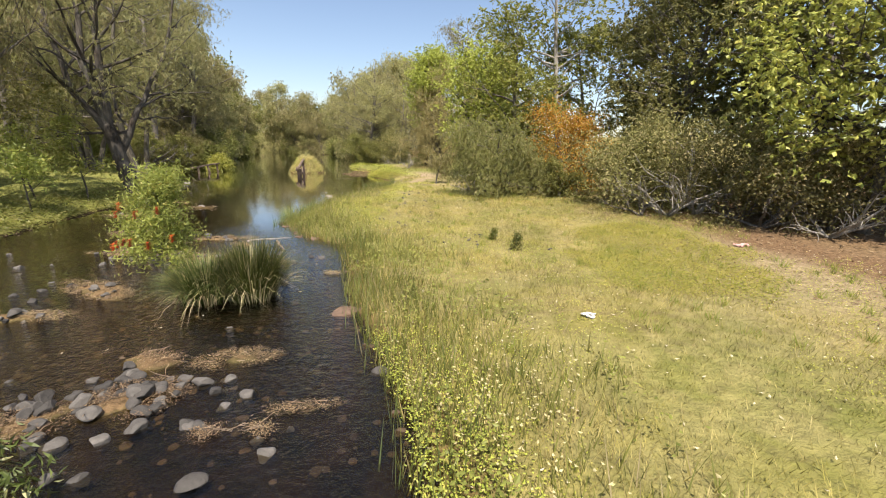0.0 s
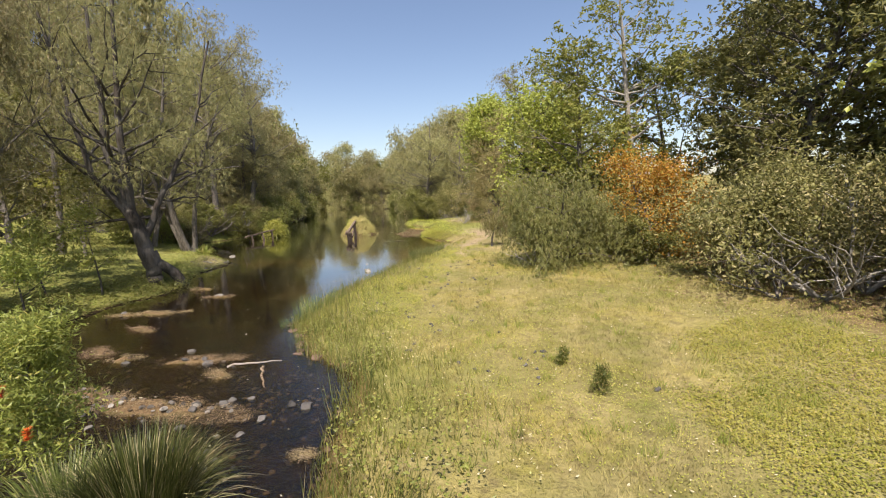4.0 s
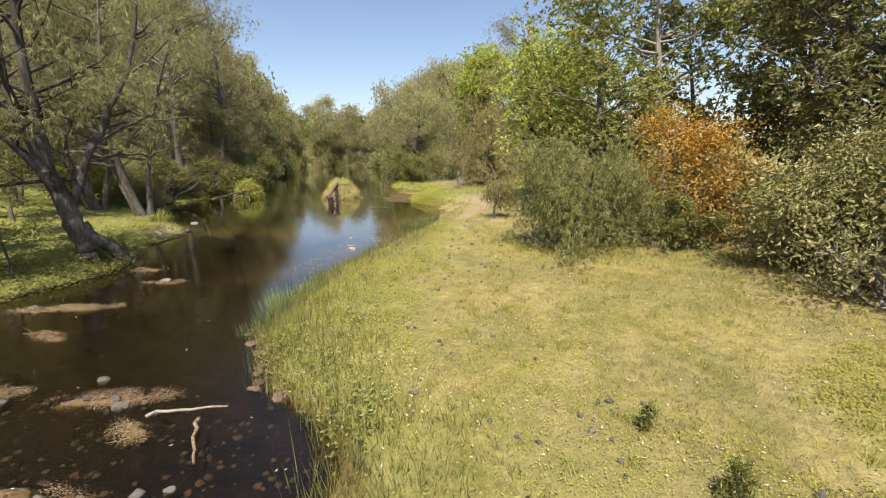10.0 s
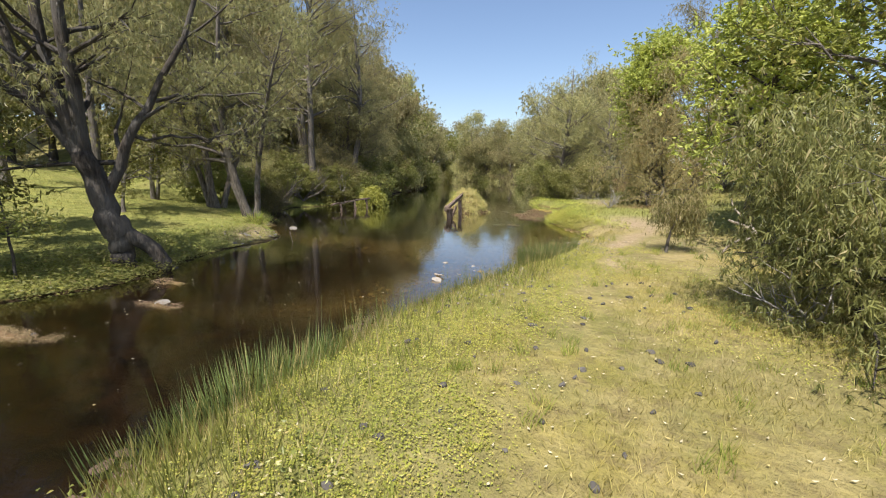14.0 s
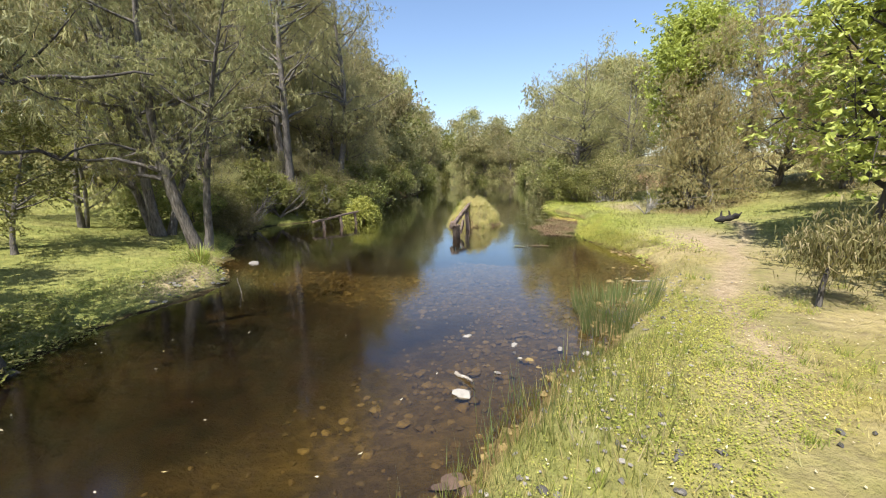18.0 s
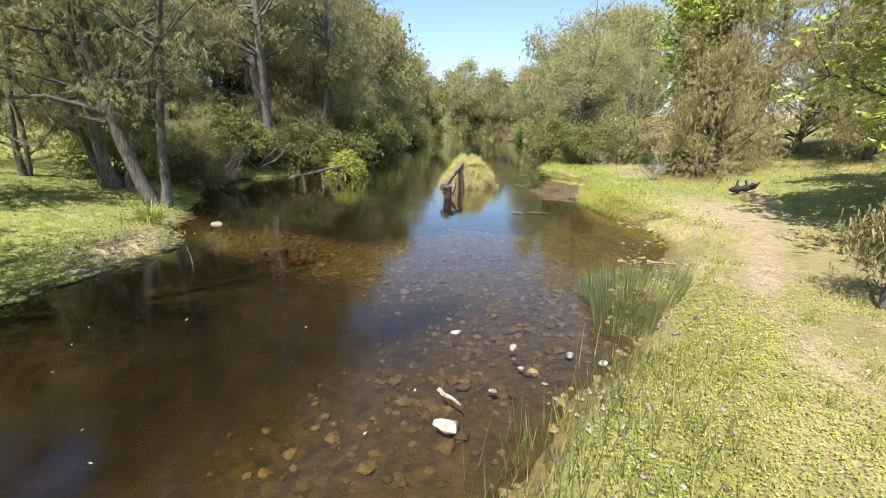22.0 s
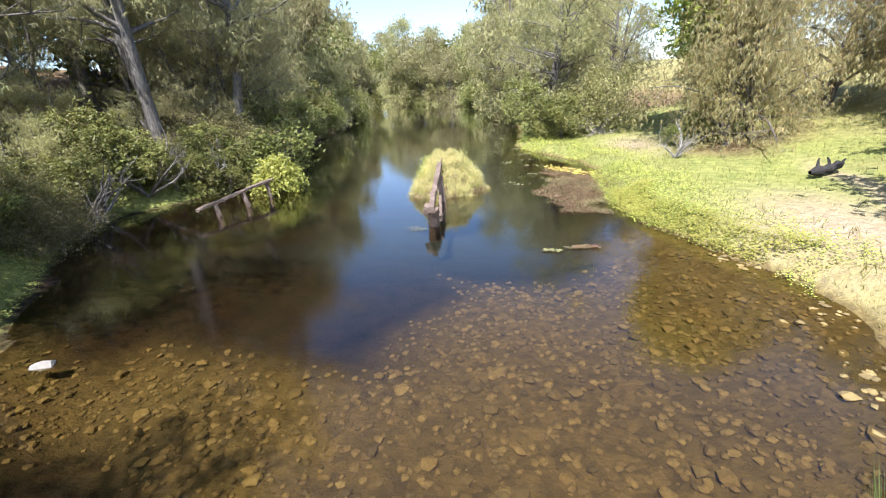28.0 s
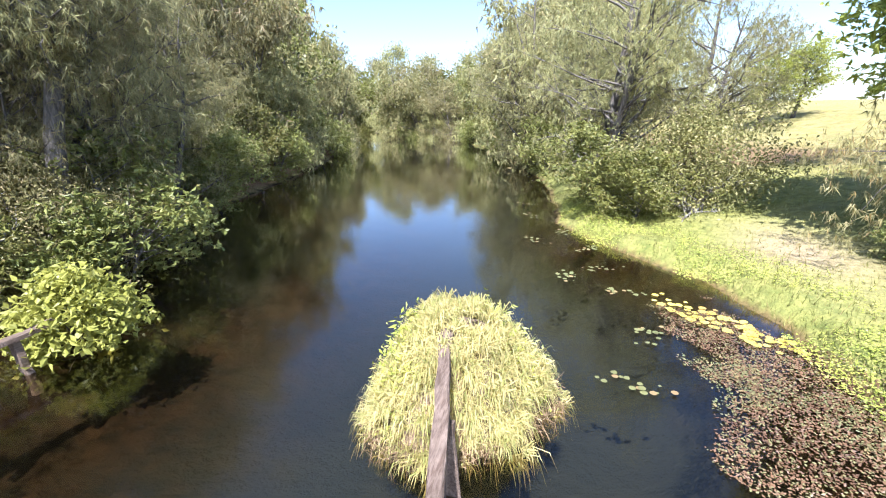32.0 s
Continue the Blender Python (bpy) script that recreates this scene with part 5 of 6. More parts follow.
ROCKS = [stone_mesh("rock", s, M_STONE, 0.68, 3) for s in range(6)]
CLODS = [stone_mesh("clod", 40 + s, M_CLOD, 0.5, 2) for s in range(3)]
PALES = [stone_mesh("rock", 10 + s, M_PALESTONE) for s in range(3)]
PEBBLES = [stone_mesh("stone", 20 + s, M_WETSTONE, 0.5, 1) for s in range(6)]
rr = np.random.default_rng(9)


PALEROCKS = [stone_mesh("pale_rock", 60 + k, M_PALESTONE, 0.5, 2) for k in range(3)]


def rock(x, y, size, label, meshes=ROCKS, lift=0.15, group="riffle rocks"):
    ob = tagged(new("rock", meshes[rr.integers(len(meshes))]), label, "rock", group)
    ob.matrix_basis = pose(x, y, max(gz(x, y), -0.05) + size * (lift + 0.06), rr.uniform(-12, 12), rr.uniform(-12, 12), rr.uniform(0, 360)) @ Matrix.Scale(size, 4)
    return ob


for x, y, s in ((-2.78, 9.1, 0.26), (-2.52, 9.08, 0.28), (-0.46, 4.37, 0.24), (-1.67, 3.85, 0.24), (-1.84, 3.31, 0.26), (-1.80, 3.62, 0.18), (-1.14, 3.02, 0.25), (-1.55, 2.68, 0.27), (-1.29, 3.19, 0.15), (-2.0, 4.1, 0.2),
                (-1.07, 3.35, 0.13), (-2.2, 4.0, 0.22), (-1.95, 3.9, 0.14)):
    rock(x, y, 0.72 * s, "grey rounded river rock half out of the water")
for _ in range(54):
    a = rr.normal(0, 1, 2)
    rock(-2.75 + 0.40 * a[0], 3.6 + 0.26 * a[1], rr.uniform(0.08, 0.19), "grey river rock on the gravel bar", ROCKS, 0.32)
for _ in range(38):
    x = rr.uniform(-7.4, -3.4)
    rock(x, 8.85 + 0.05 * (x + 5) + rr.normal(0, 0.2), rr.uniform(0.06, 0.17), "grey river rock on the gravel bar")
for cx, cy, sx, sy, n in ((-5.7, 5.5, 0.6, 0.25, 16), (-5.5, 6.7, 0.5, 0.25, 10), (-3.4, 3.0, 0.4, 0.3, 14), (-5.4, 10.5, 0.6, 0.2, 12), (-9.4, 13.5, 1.0, 0.25, 8), (-7.6, 7.4, 1.2, 0.8, 12)):
    for _ in range(n):
        rock(cx + sx * rr.normal(), cy + sy * rr.normal(), rr.uniform(0.05, 0.18), "grey river rock in the riffle")
for _ in range(14):
    rock(rr.uniform(-9, -2.2), rr.uniform(2.4, 9), rr.uniform(0.05, 0.15), "grey river rock in the riffle")
for k in range(27):
    f = rr.uniform(0, 1)
    rock(-6.9 + 3.9 * f + rr.normal(0, 0.25), 8.75 - 0.45 * f + rr.normal(0, 0.28), rr.uniform(0.06, 0.15), "small pale river rock on the gravel bar", PALEROCKS if k % 3 else ROCKS, 0.3)
for _ in range(10):
    rock(rr.uniform(-4.4, -1.6), rr.uniform(6.6, 9.4), rr.uniform(0.08, 0.14), "wet grey river rock in the riffle", ROCKS, 0.3)
for x, y, s in ((-5.4, 19.84, 0.26), (-5.29, 21.65, 0.17), (-6.15, 21.7, 0.16), (-4.57, 21.8, 0.16), (-4.15, 21.75, 0.16), (-5.2, 20.6, 0.14), (-5.05, 21.2, 0.12), (-5.2, 21.4, 0.1)):
    rock(x, y, s, "pale stone breaking the shallow water", PALES, 0.2, "shallow stones")
rock(-15.05, 24.7, 0.34, "pale flat rock in the shallow water", PALES, 0.1, "shallow stones")
rock(-9.05, 15.72, 0.26, "white stone on a mud bar", PALES, 0.25, "shallow stones")
for _ in range(34):
    y = rr.uniform(20.3, 25)
    x = float(np.interp(y, LEFT_Y, LEFT_X)) - abs(rr.normal(0.2, 0.7))
    rock(x, y, rr.uniform(0.06, 0.2), "pale stone on the stony shore", PALES, 0.1, "shore stones")
for _ in range(30):
    y = rr.uniform(17.5, 31)
    x = float(np.interp(y, RIGHT_Y, RIGHT_X)) + abs(rr.normal(0.3, 0.5))
    rock(x, y, rr.uniform(0.05, 0.13), "grey stone on the near shore", PALES if rr.uniform() < 0.4 else ROCKS, 0.0, "shore stones")


def bed_stones():
    bed = thing("bed_gravel", "brown rounded stones on the creek bed", "gravel", kind="structure")
    n = 0
    while n < 300:
        x, y = rr.uniform(-15, -4), rr.uniform(19, 30)
        if right_d(x, y) > -0.4 or left_d(x, y) > -0.4 or silt_and_shade_at(np.array(x), np.array(y), np.array(gz(x, y))) > 0.35:
            continue
        ob = under("stone", PEBBLES[rr.integers(6)], bed)
        s = rr.uniform(0.10, 0.28)
        ob.matrix_basis = pose(x, y, gz(x, y) + 0.03, rr.uniform(-10, 10), rr.uniform(-10, 10), rr.uniform(0, 360)) @ Matrix.Scale(s, 4)
        n += 1
    # the rest in one piece
    base = []
    for me in PEBBLES:
        v = np.empty(len(me.vertices) * 3, np.float32)
        me.vertices.foreach_get("co", v)
        f = np.empty(len(me.polygons) * 3, np.int32)
        me.polygons.foreach_get("vertices", f)
        base.append((v.reshape(-1, 3), f.reshape(-1, 3)))
    x, y = scatter(rr, 13000, -16, -3, 15, 31, lambda x, y, r: (right_d(x, y) < 0.1) & (left_d(x, y) < 0.1) & (r < 0.1 + (y - 16) / 10))
    x2, y2 = scatter(rr, 2600, -11, 0.5, 0, 11, lambda x, y, r: (right_d(x, y) < 0.0) & (left_d(x, y) < 0.2))
    for part_name, x, y, material in (("gravel", x, y, M_WETSTONE), ("riffle_gravel", x2, y2, M_RIFFLE)):
        lay_gravel(bed, part_name, x, y, material, base)


def lay_gravel(bed, part_name, x, y, material, base):
    z = ground_z(x, y)
    k = rr.uniform(0, 0.8, len(x)) > np.where(y > 11, silt_and_shade_at(x, y, z), 0.0)
    x, y, z = x[k], y[k], z[k]
    pieces = []
    for i in range(len(x)):
        v, f = base[i % 6]
        a, s = rr.uniform(0, 6.28), rr.uniform(0.04, 0.17) * (0.8 if y[i] < 11 else 1)
        c, sn = math.cos(a) * s, math.sin(a) * s
        pieces.append((np.stack([v[:, 0] * c - v[:, 1] * sn + x[i], v[:, 0] * sn + v[:, 1] * c + y[i], v[:, 2] * s + z[i] + 0.01], -1), f))
    ob = under(part_name, arr_mesh(part_name, *join(pieces), [material]), bed)
    tagged(ob, kind="stuff")


bed_stones()


def shore_pebbles():
    """Small pale pebbles strewn in the grass of the near shore."""
    rng = np.random.default_rng(77)
    base = []
    for me in PEBBLES:
        v = np.empty(len(me.vertices) * 3, np.float32)
        me.vertices.foreach_get("co", v)
        f = np.empty(len(me.polygons) * 3, np.int32)
        me.polygons.foreach_get("vertices", f)
        base.append((v.reshape(-1, 3), f.reshape(-1, 3)))
    x, y = scatter(rng, 2400, -5, 0, 17.5, 27, lambda x, y, r: (right_d(x, y) > 0.0) & (r < np.exp(-((right_d(x, y) - 0.5) / 0.8) ** 2)) & (wav(x, y, 1.4, 21) > -0.4))
    z = ground_z(x, y) + 0.02
    out = []
    for i in range(len(x)):
        v, f = base[i % 6]
        out.append((v * rng.uniform(0.03, 0.085) + np.array([x[i], y[i], z[i]]), f))
    tagged(new("shore_pebbles", arr_mesh("shore_pebbles", *join(out), [M_PALESTONE])), "small pale pebbles strewn in the shore grass", "pebbles", kind="stuff")


shore_pebbles()


# ---- lily pads and floating plants ----
def pads(label, n, cx, cy, rx, ry, turn, size, material, seed):
    rng = np.random.default_rng(seed)
    a, r = rng.uniform(0, 2 * np.pi, n), np.sqrt(rng.uniform(0, 1, n)) * (1 + 0.2 * rng.normal(0, 1, n))
    u, v = rx * r * np.cos(a), ry * r * np.sin(a)
    c, s = math.cos(radians(turn)), math.sin(radians(turn))
    x, y = cx + u * c - v * s, cy + u * s + v * c
    sz = size * rng.uniform(0.5, 1.4, n)
    ang = rng.uniform(0, 2 * np.pi, n)[:, None] + np.linspace(0, 2 * np.pi * 0.94, 8)[None]
    tl = rng.normal(0, 0.12, (n, 2))
    px, py = np.cos(ang) * sz[:, None], np.sin(ang) * sz[:, None]
    z = 0.012 + rng.uniform(0, 0.03, n)[:, None] + np.abs(px * tl[:, :1] + py * tl[:, 1:])
    vs = np.stack([x[:, None] + px, y[:, None] + py, z], -1).reshape(-1, 3)
    return tagged(new("lily_pads", arr_mesh("lily_pads", vs, np.arange(n * 8).reshape(-1, 8), [material])), label, "lily pads", kind="stuff")


def raft_at(x, y):
    return ((x + 7.45 - 0.12 * (37 - y)) / 1.25) ** 2 + ((y - 36.8) / 3.1) ** 2 + 0.75 * wav(x, y, 2.1, 5) + 0.6 * wav(x, y, 5.3, 8)


herb("rusty floating water plants off the far shore", 13000, -9.4, -5.4, 33.4, 41, lambda x, y, r: (raft_at(x, y) < 1) & (right_d(x, y) < 0.3), 0.042, M_LILYRUST, 101, 0.03)
herb("pale green floating water plants off the far shore", 10000, -10, -5.4, 33.4, 42, lambda x, y, r: (raft_at(x, y) < 1.25) & (raft_at(x, y) > 0.1) & (wav(x, y, 1.6, 3) > 0.1 * r), 0.040, M_LILY, 102, 0.03)
pads("golden-yellow lily pads", 95, -7.85, 39.4, 1.2, 0.38, -45, 0.068, M_LILYGOLD, 103)
for k, (px, py) in enumerate(((-9.4, 40.5), (-9.8, 42.0), (-10.2, 43.6), (-9.2, 38.6), (-10.9, 45.5), (-10.6, 41.2), (-12.0, 47.5), (-11.6, 44.2), (-9.6, 36.9), (-12.4, 50))):
    pads("scattered cluster of green lily pads on the open water", 16, px, py, 0.55, 0.22, 20 * k, 0.045, M_LILY, 120 + k)
pads("drifting raft of small water plants", 120, -7.2, 30.75, 0.36, 0.09, 15, 0.026, M_LILYRUST, 105)
pads("drifting wisp of small water plants", 50, -7.85, 30.45, 0.22, 0.06, 5, 0.026, M_LILY, 108)
pads("few pale floating leaves by the pier", 80, -11.5, 31.6, 0.30, 0.17, 0, 0.015, M_LILY, 106)
pads("few floating leaves on dark water", 34, -14.5, 29.6, 2.2, 2.2, 0, 0.016, M_LILY, 107)


# ---- debris, sticks and small things ----
def stick(label, a, b, r, material, seed, name="driftwood_stick"):
    rng = np.random.default_rng(seed)
    a, b = np.array(a, float), np.array(b, float)
    line = np.array([a + (b - a) * f for f in np.linspace(0, 1, 8)]) + rng.normal(0, 0.02 * np.linalg.norm(b - a), (8, 3)) * np.array([1, 1, 0.4])
    ob = new(name, arr_mesh(name, *tube(line, r * np.linspace(1, 0.5, 8), 6), [material], True))
    return tagged(ob, label, "stick")


stick("pale driftwood stick lying across the shallows", (-4.75, 10.25, 0.06), (-3.75, 10.5, 0.10), 0.022, M_DRIFT, 201)
stick("forked brown driftwood branch in the water", (-4.0, 10.25, 0.08), (-3.55, 9.55, 0.02), 0.026, M_DEBRIS, 202)
stick("bare white log lying on the meadow", (7.6, 10.45, 0.14), (8.2, 10.6, 0.14), 0.04, M_DRIFT, 203)
stick("fallen pale branch on the meadow edge", (5.6, 8.42, 0.17), (6.2, 8.5, 0.18), 0.02, M_DRIFT, 204)
stick("thin stick standing out of the shallows", (-12.3, 22.0, -0.2), (-12.45, 22.05, 0.38), 0.014, M_DRIFT, 205)
stick("short driftwood piece in the clear shallows", (-5.75, 20.35, 0.0), (-5.4, 20.15, 0.05), 0.03, M_DRIFT, 206)
stick("bare pole leaning out of the dark pool", (-23.3, 40.6, -0.3), (-22.6, 41.3, 1.1), 0.03, M_DRIFT, 207)
stick("bare pole leaning out of the dark pool", (-22.9, 40.8, -0.3), (-22.8, 41.9, 1.2), 0.025, M_DRIFT, 208)
stick("dead branch lying at the water edge", (-3.75, 26.3, 0.12), (-2.9, 25.4, 0.35), 0.03, M_DRIFT, 209)


def log_pile():
    ob = thing("charred_log", "charred black log lying in the shade on the slope", "log", at(-0.75, 36.0, 0.0), turn=20)
    rng = np.random.default_rng(210)
    line = wander(rng, (-0.5, 0, 0.13), (1, 0.1, 0.02), 1.0, 7, 0.10)
    under("log", arr_mesh("log", *tube(line, 0.13 * np.array([0.4, 0.9, 1.2, 0.7, 1.1, 0.75, 1.0, 0.3]), 9), [M_CHAR], True), ob)
    for k, x in enumerate((-0.25, 0.1, 0.38)):
        under("knot", arr_mesh("knot", *tube(wander(rng, (x, 0.05, 0.2), (0.2, 0.2, 1), 0.32, 4, 0.2), 0.06 * np.linspace(1, 0.4, 5), 6), [M_CHAR], True), ob)


log_pile()


def fallen_tree():
    """A grey trunk on its side, with pale twisted branches at its broken end."""
    ob = thing("fallen_tree", "fallen grey tree trunk with pale twisted branches beside the bush", "log", (1.3, 24.6, gz(1.3, 24.6)))
    rng = np.random.default_rng(211)
    line = wander(rng, (0, 0, 0.42), (2.6, -1.9, -0.05), 3.6, 9, 0.04)
    under("trunk", arr_mesh("trunk", *tube(line, 0.20 * np.array([0.75, 0.95, 1.0, 1.0, 1.05, 1.05, 1.1, 1.1, 1.15, 1.2]), 12), [M_BARK], True), ob, "grey furrowed bark")
    for way, ln, rad in (((-0.5, 0.2, 1.0), 0.9, 0.075), ((-1.0, 0.1, 0.55), 1.1, 0.06), ((0.2, -0.3, -0.6), 0.5, 0.06), ((-0.9, 0.5, 0.9), 1.3, 0.05)):
        br = wander(rng, (0.05, 0, 0.5), way, ln, 6, 0.32, 0.02)
        under("branch", arr_mesh("branch", *tube(br, rad * np.linspace(1, 0.35, 7), 7), [M_DRIFT], True), ob, "bleached twisted branch")


fallen_tree()


def bare_bush(name, label, x, y, seed, h, n, material, spread=0.8):
    rng = np.random.default_rng(seed)
    ob = thing(name, label, "bush", at(x, y, 0.03))
    for _ in range(n):
        a = rng.uniform(0, 2 * np.pi)
        ln = h * rng.uniform(0.7, 1.15)
        line = wander(rng, (0, 0, 0), (spread * math.cos(a), spread * math.sin(a), rng.uniform(0.5, 1.2)), ln, 7, 0.16, 0.04)
        limb = [tube(line, 0.028 * h * np.linspace(1, 0.15, 8), 5)]
        for _ in range(6):
            q = rng.integers(2, 7)
            limb.append(tube(wander(rng, line[q], (line[q] - line[q - 1]) * 5 + rng.normal(0, 0.6, 3), ln * 0.4, 4, 0.2, 0.03), 0.010 * h * np.linspace(1, 0.2, 5), 4))
        under("branch", arr_mesh("branch", *join(limb), [material], True), ob)
    return ob


bare_bush("dead_bush", "bleached bare dead bush on the grassy slope", -3.95, 39.85, 221, 1.2, 11, M_PALEBARK)
bare_bush("dead_bush", "tangle of grey dead branches under the scrub", 6.5, 14.3, 222, 1.3, 7, M_BARK, 1.4)
bare_bush("dead_bush", "bleached dead branches hanging from the scrub", 8.4, 14.6, 223, 2.3, 9, M_PALEBARK, 1.2)
bare_bush("dead_bush", "tangle of pale dead branches under the scrub", 7.3, 14.2, 227, 1.9, 8, M_PALEBARK, 1.5)
bare_bush("dead_bush", "tangle of grey dead branches under the scrub", 9.3, 12.7, 228, 1.8, 8, M_BARK, 1.5)
bare_bush("dead_bush", "tangle of pale dead branches under the scrub", 10.2, 11.4, 229, 1.7, 7, M_PALEBARK, 1.4)
bare_bush("dead_bush", "tangle of grey bare branches at the water edge", -6.6, 47.5, 224, 1.9, 16, M_PALEBARK, 1.3)
bare_bush("dead_bush", "grey bare twigs under the creek woods", -23.2, 35.2, 225, 2.0, 9, M_PALEBARK, 1.2)
for k, (bx, by) in enumerate(((-21.9, 29.9), (-23.2, 31.6), (-23.0, 33.2), (-22.4, 36.0), (-22.2, 38.0))):
    bare_bush("dead_bush", "grey bare twigs and dead vines under the creek woods", bx, by, 240 + k, 2.3, 8, M_PALEBARK if k % 2 else M_BARK, 1.1)
bare_bush("dead_bush", "bare branches sticking out of the weeping bush", 1.2, 18.9, 226, 1.1, 6, M_PALEBARK, 1.5)


def debris(x, y, a, b, turn, seed, label="mat of brown leaves and twigs stranded on a gravel bar"):
    """Leaves and twigs washed together."""
    rng = np.random.default_rng(seed)
    ob = thing("debris_mat", label, "debris", (0, 0, 0), "stranded debris")
    n = int(1900 * a * b / 0.3) + 120
    r, t = np.sqrt(rng.uniform(0, 1, n)) * 1.05, rng.uniform(0, 2 * np.pi, n)
    u, v = a * r * np.cos(t), b * r * np.sin(t)
    c, s = math.cos(radians(turn)), math.sin(radians(turn))
    px, py = x + u * c - v * s, y + u * s + v * c
    pz = np.maximum(ground_z(px, py), 0.0) + 0.015 + 0.03 * rng.uniform(0, 1, n)
    p = np.stack([px, py, pz], -1)[wav(px, py, 6.5, seed) + 0.5 * wav(px, py, 14, seed) > -0.25]
    n = len(p)
    under("leaf_litter", arr_mesh("leaf_litter", *leaf_tris(rng, p, 3, (0.04, 0.04, 0.006), 0.019, 0.008, 0, 0.8, True), [M_LITTER]), ob)["kind"] = "stuff"
    for _ in range(5):
        k = rng.integers(n)
        w = rng.normal(0, 1, 3) * np.array([1, 1, 0.08])
        under("twig", arr_mesh("twig", *tube(wander(rng, p[k] + np.array([0, 0, 0.02]), w, rng.uniform(0.10, 0.24), 4, 0.15), 0.005 * np.linspace(1, 0.5, 5), 4), [M_DEBRIS]), ob)


for k, (bx, by, a, bb, turn) in enumerate(BARS):
    debris(bx, by, a, bb, turn, 230 + k)
for k, (bx, by, a, bb, turn) in enumerate(((-1.05, 3.62, 0.33, 0.06, 15), (-1.35, 3.25, 0.14, 0.1, 0), (-1.72, 3.2, 0.12, 0.1, 0), (-1.95, 7.9, 0.16, 0.1, 0), (-2.35, 10.5, 0.3, 0.08, 10))):
    debris(bx, by, a, bb, turn, 250 + k, "small raft of brown leaves and twigs on the water")

# stones bedded in the meadow and mud clods at its edge
def meadow_stones():
    """Many flat grey stones bedded in the meadow, in one piece."""
    rng = np.random.default_rng(78)
    out = []
    for _ in range(130):
        y = rng.uniform(9.5, 20.5)
        x = float(np.interp(y, RIGHT_Y, RIGHT_X)) + rng.uniform(0.7, 4.8)
        me = ROCKS[rng.integers(len(ROCKS))]
        v = np.empty(len(me.vertices) * 3, np.float32)
        me.vertices.foreach_get("co", v)
        f = np.empty(len(me.polygons) * 3, np.int32)
        me.polygons.foreach_get("vertices", f)
        k = rng.uniform(0.04, 0.11)
        out.append((v.reshape(-1, 3) * np.array([k * rng.uniform(0.7, 1.2), k, k]) + np.array([x, y, gz(x, y) + 0.012]), f.reshape(-1, 3)))
    tagged(new("meadow_stones", arr_mesh("meadow_stones", *join(out), [M_STONE])), "flat grey stones bedded in the meadow grass", "stones", kind="stuff")


meadow_stones()
for k in range(30):
    y = rr.uniform(10.8, 13.2) if k % 2 else rr.uniform(16.3, 18.4)
    x = float(np.interp(y, RIGHT_Y, RIGHT_X)) + rr.uniform(-0.2, 0.12)
    ob = tagged(new("mud_clod", CLODS[rr.integers(3)]), "crumbled reddish mud clod at the bank edge", "clod", "bank clods")
    ob.matrix_basis = pose(x, y, 0.0, rr.uniform(-15, 15), 0, rr.uniform(0, 360)) @ Matrix.Diagonal((*(rr.uniform(0.10, 0.26, 2)), rr.uniform(0.08, 0.14), 1))
ob = tagged(new("mud_clod", CLODS[1]), "slab of reddish mud fallen from the bank", "clod", "bank clods")
ob.matrix_basis = pose(-1.2, 6.02, 0.0, 8, 0, 30) @ Matrix.Diagonal((0.42, 0.3, 0.2, 1))
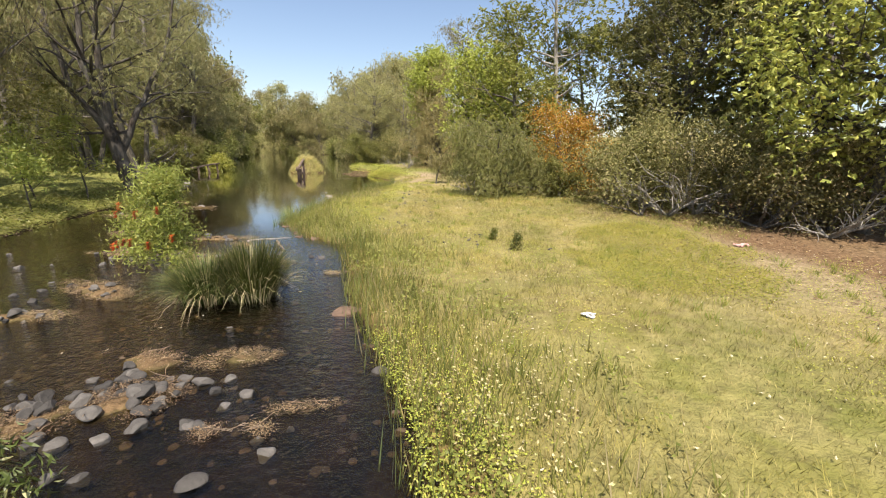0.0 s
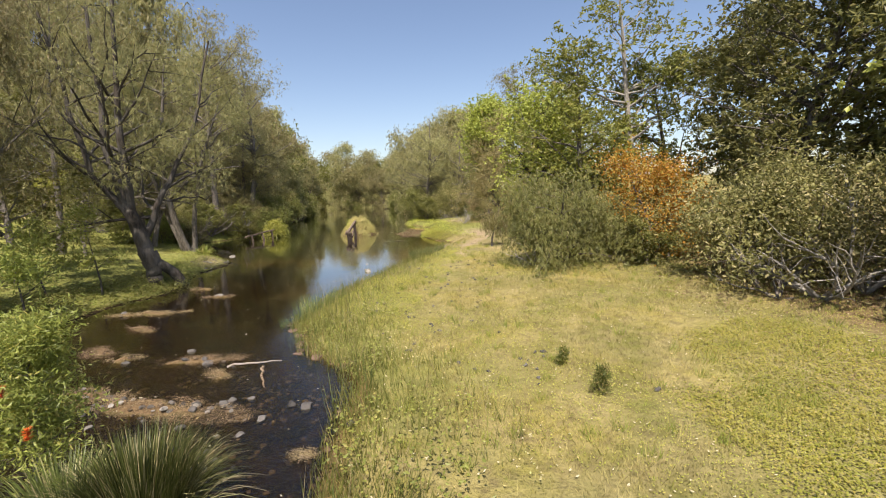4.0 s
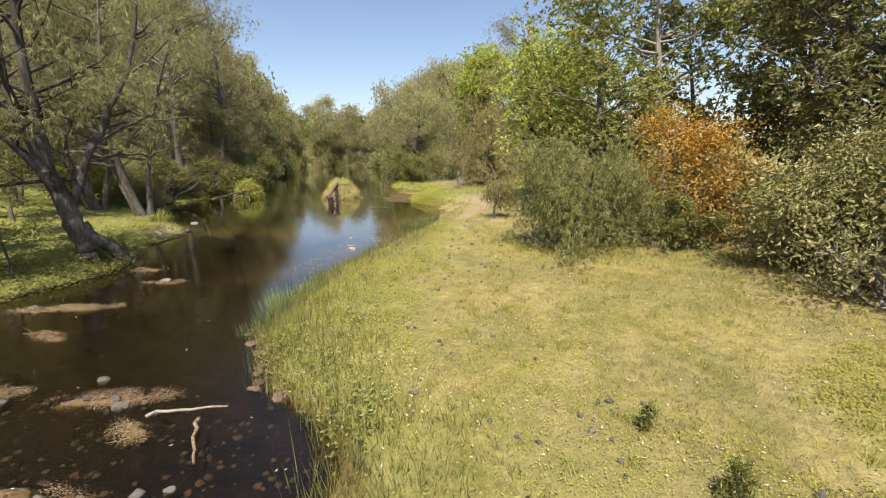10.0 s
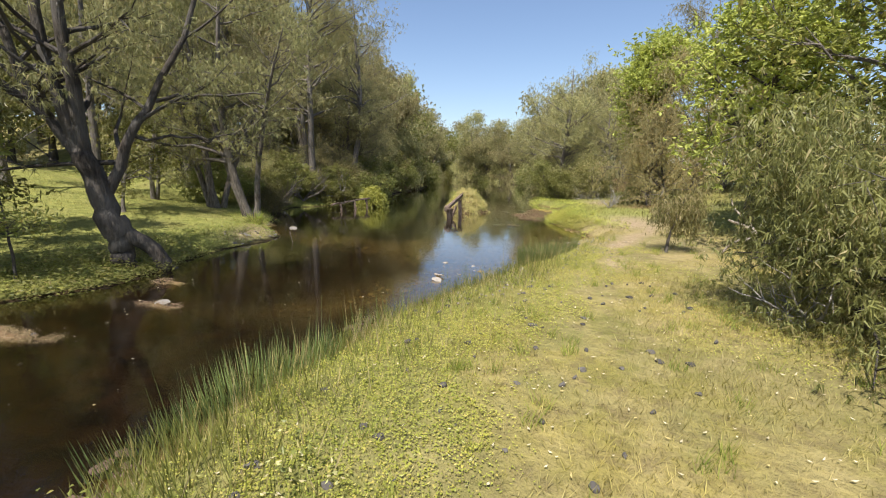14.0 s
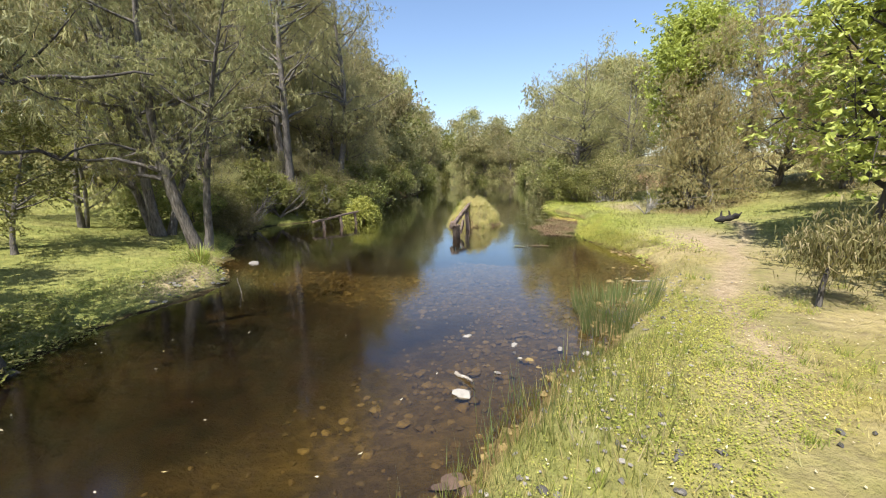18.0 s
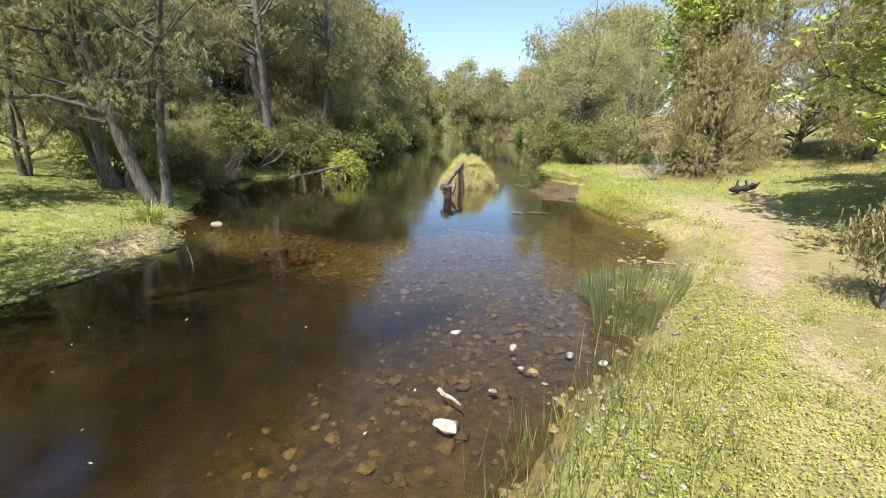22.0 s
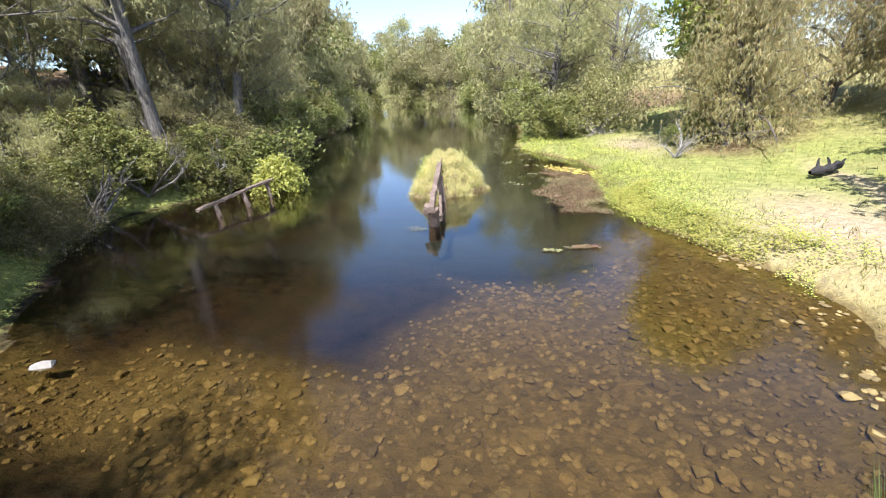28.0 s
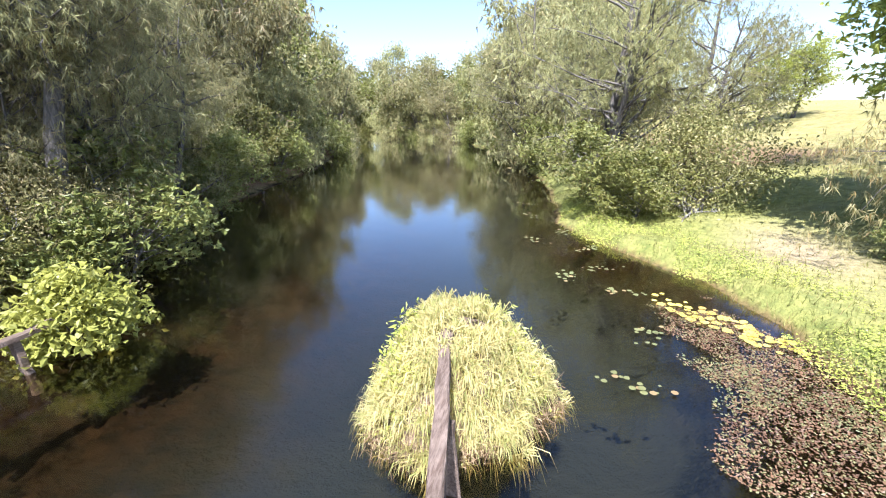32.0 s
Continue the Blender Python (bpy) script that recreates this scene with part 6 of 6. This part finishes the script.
# fallen leaves
def fallen(label, n, x0, x1, y0, y1, keep, size, material, seed):
    rng = np.random.default_rng(seed)
    x, y = scatter(rng, n, x0, x1, y0, y1, keep)
    c = np.stack([x, y, np.maximum(ground_z(x, y), 0.0) + 0.035], -1)
    tagged(new("fallen_leaves", arr_mesh("fallen_leaves", *leaf_tris(rng, c, 1, 0.005, size, size * 0.45, 0, 0.75, True), [material])), label, "leaves", kind="stuff")


def rag():
    """A crumpled pink wrapper on the bare earth."""
    bm = bmesh.new()
    bmesh.ops.create_grid(bm, x_segments=10, y_segments=5, size=0.5)
    for v in bm.verts:
        v.co = Vector((v.co.x * 0.42, v.co.y * 0.20, 0.04 + 0.05 * noise.noise(v.co * 4.0) + 0.03 * noise.noise(v.co * 9.0)))
    bmesh.ops.solidify(bm, geom=bm.faces[:], thickness=0.006)
    me = bpy.data.meshes.new("wrapper")
    bm.to_mesh(me)
    bm.free()
    me.materials.append(M_PINK)
    ob = tagged(new("wrapper", me), "crumpled pale pink wrapper lying on bare earth", "litter")
    ob.matrix_basis = pose(7.24, 10.26, gz(7.24, 10.26), 0, 0, 20)


rag()


def paper_scrap():
    """A crumpled white paper on the grass."""
    bm = bmesh.new()
    bmesh.ops.create_icosphere(bm, subdivisions=3, radius=0.5)
    for v in bm.verts:
        k = 0.75 + 0.6 * noise.noise(v.co * 3.1) + 0.35 * noise.noise(v.co * 7.3 + Vector((4, 0, 0)))
        v.co = Vector((v.co.x * k * 0.24, v.co.y * k * 0.14, 0.035 + v.co.z * k * 0.09))
    me = bpy.data.meshes.new("paper")
    bm.to_mesh(me)
    bm.free()
    me.materials.append(M_PAPER)
    ob = tagged(new("paper_scrap", me), "crumpled white paper scrap lying in the grass", "litter")
    ob.matrix_basis = pose(2.24, 5.69, gz(2.24, 5.69), 0, 0, -20)


paper_scrap()
fallen("pale fallen leaves scattered on the meadow", 3200, -5, 9, 0, 26, lambda x, y, r: right_d(x, y) > 0.3, 0.045, M_PALELEAF, 261)
fallen("brown fallen leaves under the trees", 9000, 3, 13, 2, 24, lambda x, y, r: (x > 4.2 + 0.2 * np.abs(y - 15)) & (r < 0.9), 0.075, M_LITTER, 262)
fallen("pale leaves floating on the creek", 200, -16, -1, 4, 21, lambda x, y, r: (right_d(x, y) < -0.2) & (left_d(x, y) < -0.2), 0.05, M_PALELEAF, 263)
